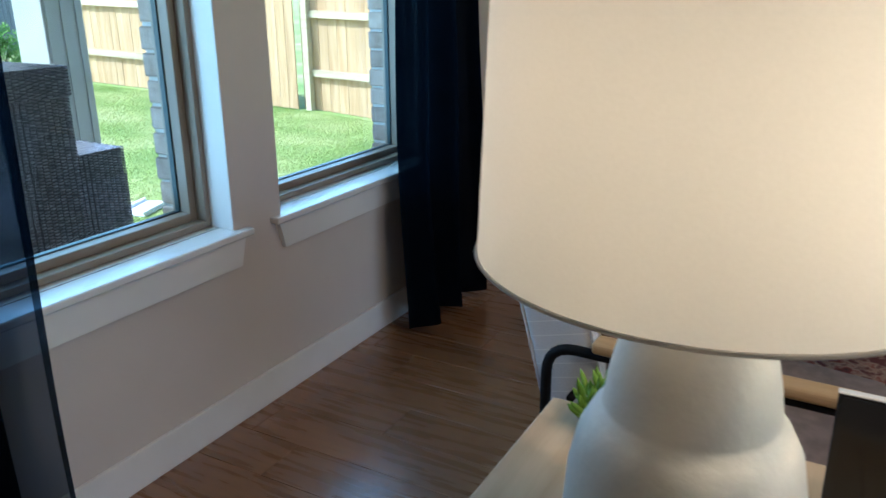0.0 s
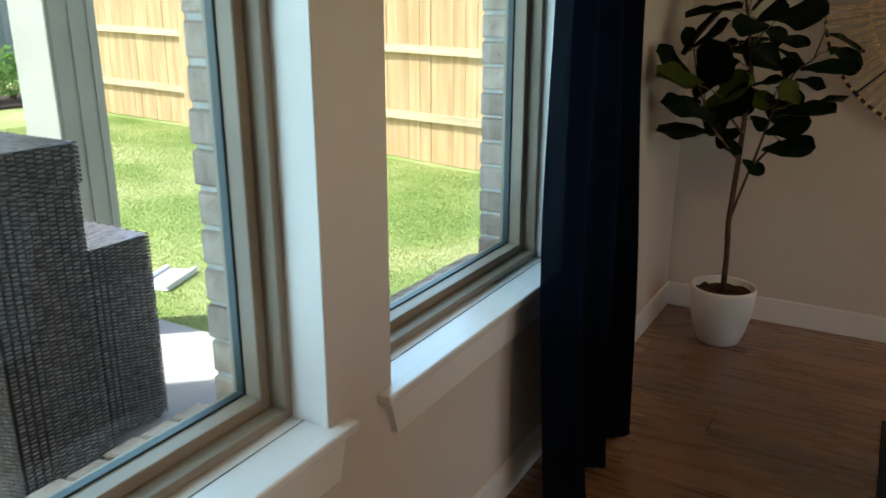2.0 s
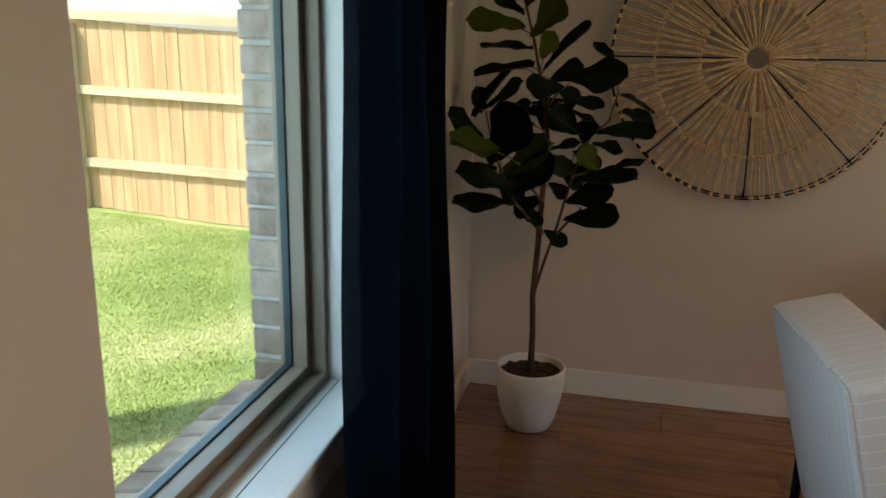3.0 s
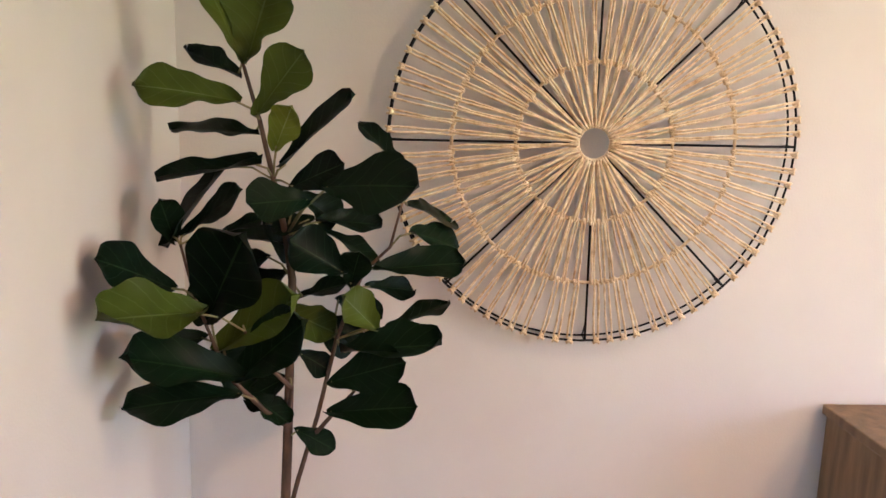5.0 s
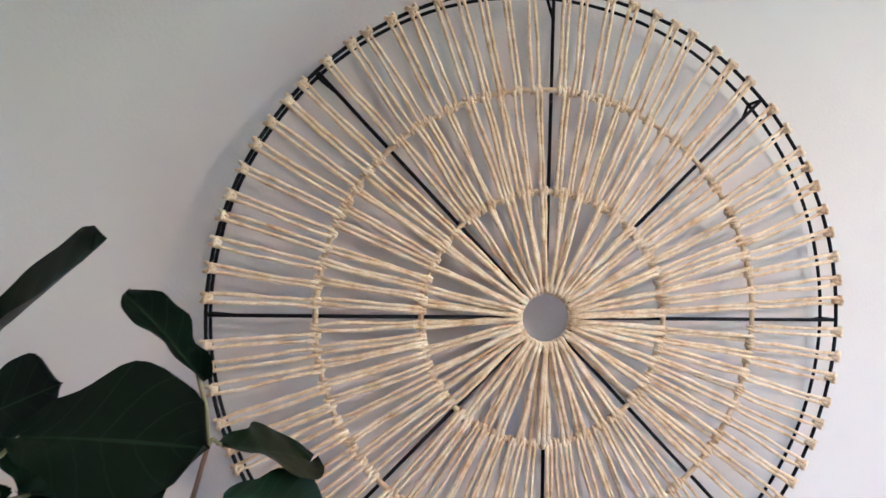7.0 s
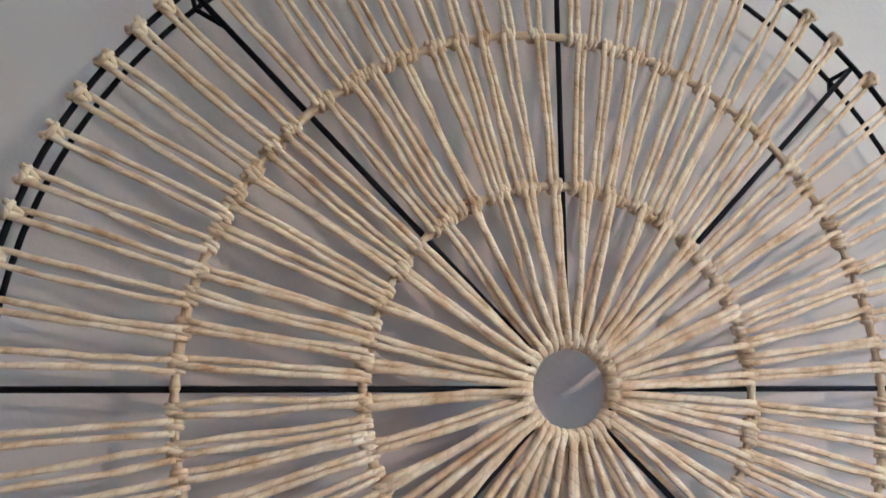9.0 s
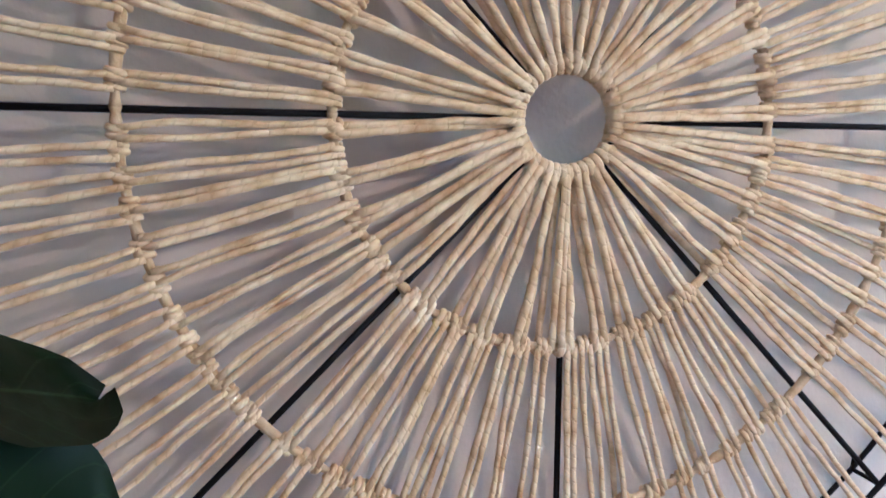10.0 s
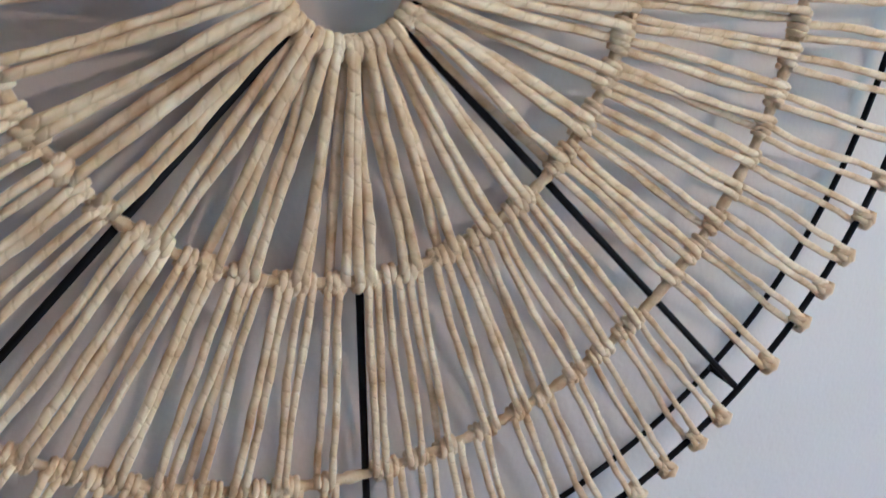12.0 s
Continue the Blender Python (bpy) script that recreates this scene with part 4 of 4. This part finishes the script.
# leaves in centimetres: foot y, foot z, tip y, tip z, depth, width seen from the room, age
CROWN = [(109, 168, 115, 186, -5, 6.4, 1), (108, 168, 103, 184, -3, 12.3, 1), (109, 160, 128, 164, -9, 8.9, 1), (110, 165, 122, 171, 8, 5.4, 0), (106, 157, 96, 170, -8, 8.9, 1), (102, 150, 98, 159, -8, 6.3, 2), (101, 146, 87, 162, -1, 4.5, 0), (106, 153, 125, 155, 4, 5.5, 0), (105, 147, 125, 144, -6, 4.8, 0), (94, 140, 105, 140, -14, 8.6, 0), (99, 142, 88, 148, -10, 6.7, 0), (91, 143, 74, 146, -24, 10.1, 0)]
LEFT = [(112, 147, 127, 130, 0, 4.6, 0), (124, 130, 125, 139, -8, 5.8, 0), (122, 131, 109, 142, -10, 5.2, 0), (115, 131, 107, 134, 5, 3.3, 0), (100, 128, 114, 130, 8, 3.8, 0), (116, 114, 107, 133, -18, 14.9, 0), (122, 121, 129, 131, -28, 7.1, 0), (116, 117, 127, 122, -36, 9.1, 1), (108, 101, 127, 111, -24, 8.5, 0), (109, 97, 129, 99, -20, 7.1, 0), (114, 106, 98, 121, -16, 8.9, 1), (117, 109, 127, 110, -14, 5.3, 0)]
RIGHT = [(75, 146, 84, 156, 9, 5.2, 0), (74, 137, 62, 132, 26, 5.6, 0), (94, 135, 103, 133, 0, 4.6, 0), (94, 134, 80, 134, 5, 5.1, 0), (87, 123, 98, 131, -6, 9.7, 0), (93, 132, 80, 125, 6, 4.0, 0), (98, 116, 88, 120, 4, 3.3, 0), (73, 131, 60, 126, 20, 7.4, 0), (81, 123, 61, 125, 4, 6.9, 0), (86, 120, 84, 128, -5, 5.8, 0), (83, 119, 72, 118, 6, 4.7, 0), (80, 110, 87, 118, -4, 8.0, 1)]
LOW = [(101, 114, 90, 109, 0, 7.1, 1), (110, 100, 95, 116, -18, 9.5, 0), (78, 108, 64, 113, 12, 3.0, 0), (88, 105, 67, 109, -8, 5.8, 0), (91, 98, 75, 105, -10, 8.1, 0), (98, 104, 91, 100, 0, 5.2, 0), (91, 91, 72, 95, -10, 8.1, 0), (110, 95, 100, 89, -4, 4.5, 0), (91, 108, 84, 108, 5, 4.7, 0), (99, 86, 90, 82, -3, 5.0, 0), (103, 108, 116, 103, 4, 6.5, 0), (100, 122, 112, 116, 8, 6.0, 0)]
BACK = [(112, 118, 122, 114, 2, 9, 0), (108, 112, 98, 106, 4, 9, 0), (118, 104, 108, 98, 0, 9, 0), (104, 126, 114, 122, 6, 8, 0), (120, 126, 112, 118, -4, 8, 0), (96, 112, 86, 104, 6, 8, 0), (106, 134, 98, 126, 6, 8, 0), (100, 98, 110, 92, 2, 8, 0), (90, 116, 80, 110, 8, 7, 0), (98, 140, 90, 134, 6, 7, 0)]
ALL_WOOD = [Vector(p) for p in TRUNK[3:]] + [Vector(p) for b in BOUGHS for p in b[1:]]
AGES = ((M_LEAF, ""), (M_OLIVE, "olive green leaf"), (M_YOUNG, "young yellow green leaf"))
ROOM = Vector((-1.0, -0.12, 0.25)).normalized()
for k, (y0, z0, y1, z1, dep, wid, age) in enumerate(CROWN + LEFT + RIGHT + LOW + BACK):
    q = random.Random(300 + k)
    foot = Vector((-0.075 + 0.4 * dep / 100, y0 / 100 - PY, z0 / 100))
    tip = Vector((-0.075 + dep / 100, min(y1, 130) / 100 - PY, z1 / 100))
    d = tip - foot
    length = d.length * 1.07
    d.normalize()
    # leaves turn about their rib: broad ones face the room, narrow ones lie flatter
    face = (ROOM - d * ROOM.dot(d)).normalized()
    lat = face.cross(d)
    full = max(wid * 1.2 / 100, 0.50 * length)
    turn = math.acos(min(1.0, wid * 1.13 / 100 / full))
    up = face * math.cos(turn) + lat * math.sin(turn) * (1 if lat.z > 0 else -1)
    rot = Matrix((d, up.cross(d), up)).transposed().to_4x4()
    me = leaf_mesh(length, full, q.uniform(0.02, 0.12), q.uniform(0.06, 0.20), q.uniform(0.025, 0.065), k)
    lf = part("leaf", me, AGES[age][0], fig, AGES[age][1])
    lf.matrix_local = Matrix.Translation(foot) @ rot
    near = min(ALL_WOOD, key=lambda w: (w - foot).length + (0.05 if w.z > foot.z else 0))
    part("leaf_stalk", bar("leaf_stalk", [near, near * 0.5 + foot * 0.5 + Vector((0, 0, 0.008)), foot + d * 0.012], 0.0026, 6), M_STALK, fig)


# ---- armchairs ----
def cushion(name, sx, sy, sz, material_uv=True, bevel=0.022):
    """Boxed cushion with soft edges; stripes are laid by length along its rim."""
    bm = box(-sx / 2, -sy / 2, -sz / 2, sx / 2, sy / 2, sz / 2, bevel, 4)
    bmesh.ops.subdivide_edges(bm, edges=[e for e in bm.edges if e.calc_length() > 0.12], cuts=5, use_grid_fill=True)
    for v in bm.verts:
        cx, cy, cz = 1 - (2 * v.co.x / sx) ** 2, 1 - (2 * v.co.y / sy) ** 2, 1 - (2 * v.co.z / sz) ** 2
        v.co.y *= 1 + 0.10 * max(cx, 0) * max(cz, 0)
        v.co.z += 0.006 * max(cx, 0) * (1 if v.co.z > 0 else -1)
    uv = bm.loops.layers.uv.new("UVMap")
    for f in bm.faces:
        f.smooth = True
        n = f.normal
        for lp in f.loops:
            c = lp.vert.co
            lp[uv].uv = (c.y / 0.035, (c.z if abs(n.x) > 0.7 else c.x) / 0.035)
    return bm


def rim_cord(sx, sz, y, r=0.004):
    a, b, k = sx / 2 - 0.006, sz / 2 - 0.006, 0.02
    pts = rounded([(-a + 0.1, y, b), (a, y, b), (a, y, -b), (-a, y, -b), (-a, y, b), (-a + 0.1, y, b)], k, 4)
    return bar("piping", pts, r, 6)


def armchair(at, label, rise=0.0):
    t = thing("armchair", label, "armchair", at, "striped armchairs with black frames")
    W, TH, H = 0.53, 0.165, 0.56
    tilt = pose(0, 0, 0, -15, 0, 0)
    back = part("back_cushion", cushion("back_cushion", W, TH, H), M_STRIPE, t, "pale grey cushion with white pinstripes")
    mid = Vector((0, -0.082, 0.915 + rise)) + (tilt @ Vector((0, 0, -H / 2)))
    back.matrix_local = Matrix.Translation(mid) @ tilt
    for y in (TH / 2 - 0.004, -TH / 2 + 0.004):
        part("piping", rim_cord(W, H, y), M_STRIPE, back, "pale piping")
    fr = part("front_panel", box(-W / 2 + 0.03, -TH / 2 - 0.021, -H / 2 + 0.03, W / 2 - 0.03, -TH / 2 - 0.004, H / 2 - 0.03, 0.008, 2), M_CLOTHBACK, back, "brown cloth face of the cushion")
    seat = part("seat_cushion", cushion("seat_cushion", W, 0.62, 0.14), M_SEAT, t, "mauve brown seat cushion")
    seat.matrix_local = pose(0, -0.52, 0.40, 4, 0, 0)
    for s in (-1, 1):
        x = s * (W / 2 + 0.030)
        path = rounded([(x, -0.14, 0.0), (x, -0.14, 0.624), (x, -0.84, 0.624), (x, -0.84, 0.0)], 0.07, 6)
        side = part("side_frame", bar("side_frame", path, 0.0125, 10), M_BLACK, t, "bent black steel tube")
        part("armrest", box(x - 0.028, -0.78, 0.636, x + 0.028, -0.25, 0.664, 0.010, 3), M_ARM, side, "natural wood armrest")
    for y, z in ((-0.20, 0.30), (-0.82, 0.32), (-0.20, 0.50)):
        part("cross_bar", bar("cross_bar", [(-W / 2 - 0.03, y, z), (W / 2 + 0.03, y, z)], 0.010, 8), M_BLACK, t, "black steel bar")
    return t


RUG_Z = 0.009
armchair((1.885, 0.326, 0.0, 0, 0, -1), "armchair with pale grey pinstriped cushions and black steel frame", -0.008)
armchair((2.995, 0.300, RUG_Z, 0, 0, 5.4), "armchair with pale pinstriped cushions standing on the patterned rug", 0.02)

rug = thing("rug", "dark red patterned rug with a black border", "rug", (0, 0, 0))
part("field", box(2.42, -2.3, 0.001, 3.74, 0.285, RUG_Z - 0.001, 0.002, 1), M_RUG, rug, "red and cream patterned pile")
for q in ((2.38, 0.285, 3.78, 0.33), (2.38, -2.345, 3.78, -2.3), (2.38, -2.3, 2.42, 0.285), (3.74, -2.3, 3.78, 0.285)):
    part("border", box(q[0], q[1], 0.001, q[2], q[3], RUG_Z, 0.002, 1), M_BORDER, rug, "black woven border")

# ---- sideboard against the far wall ----
sb = thing("sideboard", "rustic brown wooden sideboard against the wall", "sideboard", (ART_X - 0.014, -0.528, 0.0))
SD, SL, SH = 0.42, 1.5, 0.755
part("top_board", box(-SD - 0.012, -SL, SH - 0.03, 0, 0.012, SH, 0.004, 2), M_OAK, sb)
for y in (-0.025, -SL + 0.01):
    part("side_panel", box(-SD, y - 0.0, 0.06, -0.006, y + 0.025, SH - 0.03, 0.003, 1), M_OAK, sb)
part("base_board", box(-SD + 0.02, -SL + 0.035, 0.06, -0.006, -0.025, 0.09), M_OAK, sb)
part("back_panel", box(-0.02, -SL + 0.035, 0.09, -0.008, -0.025, SH - 0.03), M_OAK, sb)
for k in range(3):
    y1 = -0.030 - k * 0.482
    d = part("door", box(-SD - 0.004, y1 - 0.474, 0.095, -SD + 0.018, y1, SH - 0.036, 0.003, 1), M_OAK, sb)
    part("handle", bar("handle", [(-SD - 0.02, y1 - 0.43, 0.40), (-SD - 0.02, y1 - 0.43, 0.52)], 0.006, 8), M_BLACK, d, "black bar handle")
    for z in (0.41, 0.51):
        part("handle_post", bar("handle_post", [(-SD - 0.02, y1 - 0.43, z), (-SD - 0.002, y1 - 0.43, z)], 0.004, 6), M_BLACK, d)
for x in (-SD + 0.03, -0.04):
    for y in (-0.04, -SL + 0.05):
        part("foot", box(x - 0.02, y - 0.02, 0, x + 0.02, y + 0.02, 0.06, 0.003, 1), M_OAK, sb)

# ---- side table, lamp and small things on it ----
TOP = 0.705
st = thing("side_table", "side table with a natural wood top and black legs", "side table", (0, 0, 0))
for k in range(4):
    y0 = 0.042 - k * 0.165
    part("plank", box(0.50, y0 - 0.1635, TOP - 0.04, 1.235, y0, TOP - 0.001 * (k % 2), 0.004, 2), M_PINE, st, "pale pine board with knots")
for x in (0.56, 1.18):
    for y in (-0.02, -0.57):
        part("leg", box(x - 0.015, y - 0.015, 0, x + 0.015, y + 0.015, TOP - 0.04, 0.002, 1), M_BLACK, st, "black steel leg")
LX, LY = 0.839, -0.259
tl = thing("table_lamp", "lit table lamp with white ceramic base and drum shade", "table lamp", (LX, LY, TOP))
part("base", lathe("base", [(0.001, 0), (0.085, 0), (0.098, 0.008), (0.122, 0.07), (0.130, 0.13), (0.127, 0.18), (0.118, 0.225), (0.104, 0.252), (0.094, 0.262), (0.0925, 0.268), (0.088, 0.30), (0.075, 0.36), (0.065, 0.42), (0.060, 0.448), (0.040, 0.456), (0.001, 0.456)], 64), M_LAMPBASE, tl, "off-white ceramic base with a stepped shoulder")
part("stem", bar("stem", [(0, 0, 0.45), (0, 0, 0.52)], 0.012, 10), M_BRASS, tl, "brass stem")
sh = lathe("shade", [(0.230, 0.436), (0.214, 0.82)], 80)
shade = part("shade", sh, M_SHADE, tl, "off-white linen drum shade")
part("rim_band", bar("rim_band", [(0.2305 * math.cos(a * math.pi / 40), 0.2305 * math.sin(a * math.pi / 40), 0.437) for a in range(81)], 0.0022, 6), M_SHADE, shade, "white rim binding")
part("rim_band", bar("rim_band", [(0.2145 * math.cos(a * math.pi / 40), 0.2145 * math.sin(a * math.pi / 40), 0.819) for a in range(81)], 0.0022, 6), M_SHADE, shade, "white rim binding")
for a in (0, 120, 240):
    c, s = math.cos(radians(a)), math.sin(radians(a))
    part("spider_arm", bar("spider_arm", [(0.0, 0.0, 0.52), (0.229 * c, 0.229 * s, 0.45)], 0.0025, 6), M_BRASS, tl)


def bulb_mat():
    m, n, l, b = nodes_of("bulb_glow")
    b.inputs["Base Color"].default_value = (0.9, 0.85, 0.75, 1)
    b.inputs["Emission Color"].default_value = (1.0, 0.72, 0.42, 1)
    b.inputs["Emission Strength"].default_value = 4.0
    return m


BULB = (0.02, -0.105)   # moved off the lamp's axis to put the glow on one side of the shade
bulb = part("bulb", lathe("bulb", [(0.012, 0.52), (0.014, 0.54), (0.028, 0.58), (0.030, 0.60), (0.022, 0.625), (0.001, 0.632)], 24), bulb_mat(), tl, "glowing frosted bulb")
bulb.location = (*BULB, 0)
bulb.visible_shadow = False
lamp("bulb_light", 'POINT', pose(LX + BULB[0], LY + BULB[1], TOP + 0.60), 1.2, (1.0, 0.68, 0.36), radius=0.03)

pf = thing("photo_frame", "dark tablet frame with a pale metal edge", "photo frame", (1.140, -0.498, TOP + 0.003, -9, 0, -90))
part("frame", box(-0.10, -0.008, 0.0, 0.10, 0.008, 0.16, 0.003, 2), M_SCREEN, pf, "dark frame")
part("edge", box(-0.101, -0.009, 0.158, 0.101, 0.009, 0.1615, 0.001, 1), M_PLASTIC, pf, "pale metal edge")
part("picture", box(-0.096, -0.0125, 0.004, 0.096, -0.009, 0.156, 0.001, 1), M_SCREEN, pf, "dark glass")
part("stand", box(-0.02, 0.008, 0.0, 0.02, 0.05, 0.008, 0.002, 1), M_BLACK, pf)

su = thing("succulent", "small green succulent in a low bowl", "potted plant", (1.175, -0.072, TOP))
part("bowl", lathe("bowl", [(0.001, 0), (0.035, 0), (0.046, 0.02), (0.048, 0.034), (0.044, 0.034), (0.04, 0.026), (0.001, 0.026)], 32), M_SOIL, su, "low dark bowl")
rng = random.Random(11)
for k in range(60):
    a, e = rng.uniform(0, 6.28), rng.uniform(0.1, 1.45)
    c = Vector((rng.uniform(-0.035, 0.035), rng.uniform(-0.035, 0.035), 0.030))
    d = Vector((math.cos(a) * math.cos(e), math.sin(a) * math.cos(e), math.sin(e)))
    L = rng.uniform(0.03, 0.065)
    part("fleshy_leaf", bar("fleshy_leaf", [c, c + d * L * 0.4, c + d * L * 0.8 + Vector((0, 0, 0.004)), c + d * L + Vector((0, 0, 0.008))], 0.006, 6, [0.6, 1.0, 0.8, 0.1]), M_SUCC, su)

# ---- ceiling downlights (out of view, the first one's shadows fall on the far wall) ----
def downlight(x, y, watts):
    d = thing("downlight", "unseen round recessed ceiling downlight", "ceiling light", (x, y, CEIL - 0.012), "recessed downlights")
    part("trim_ring", lathe("trim_ring", [(0.075, 0.012), (0.09, 0.010), (0.092, 0.0), (0.07, 0.002), (0.068, 0.012)], 36), M_TRIM, d)
    lamp("downlight_lamp", 'SPOT', pose(x, y, CEIL - 0.02), watts, (1.0, 0.63, 0.33), spot=radians(160), blend=0.4, radius=0.035)


downlight(2.95, -0.85, 7.4)
# second one added unseen, as warm fill for the window wall
downlight(1.0, -1.6, 19)

# ---- floor planks ----
rng = random.Random(17)
PW, PL = 0.182, 1.22
plank_mesh = {}


def plank(w, ln):
    key = (round(w, 3), round(ln, 3))
    if key not in plank_mesh:
        bm = box(0.0006, 0.0006, -0.012, w - 0.0006, ln - 0.0006, 0.0, 0.0012, 1)
        me = bpy.data.meshes.new("plank"); bm.to_mesh(me); bm.free(); me.materials.append(M_PLANK)
        plank_mesh[key] = me
    return plank_mesh[key]


x = -1.9
row = 0
while x < ART_X - 0.001:
    w = min(PW, ART_X - x)
    y = SOUTH_Y + [0.0, -0.4, -0.81, -0.2][row % 4]
    while y < WALL_Y:
        y0, y1 = max(y, SOUTH_Y), min(y + PL, WALL_Y)
        if y1 - y0 > 0.02:
            o = part("plank", plank(w, y1 - y0), None, floor)
            o.location = (x, y0, 0.0)
        y += PL
    x += PW
    row += 1
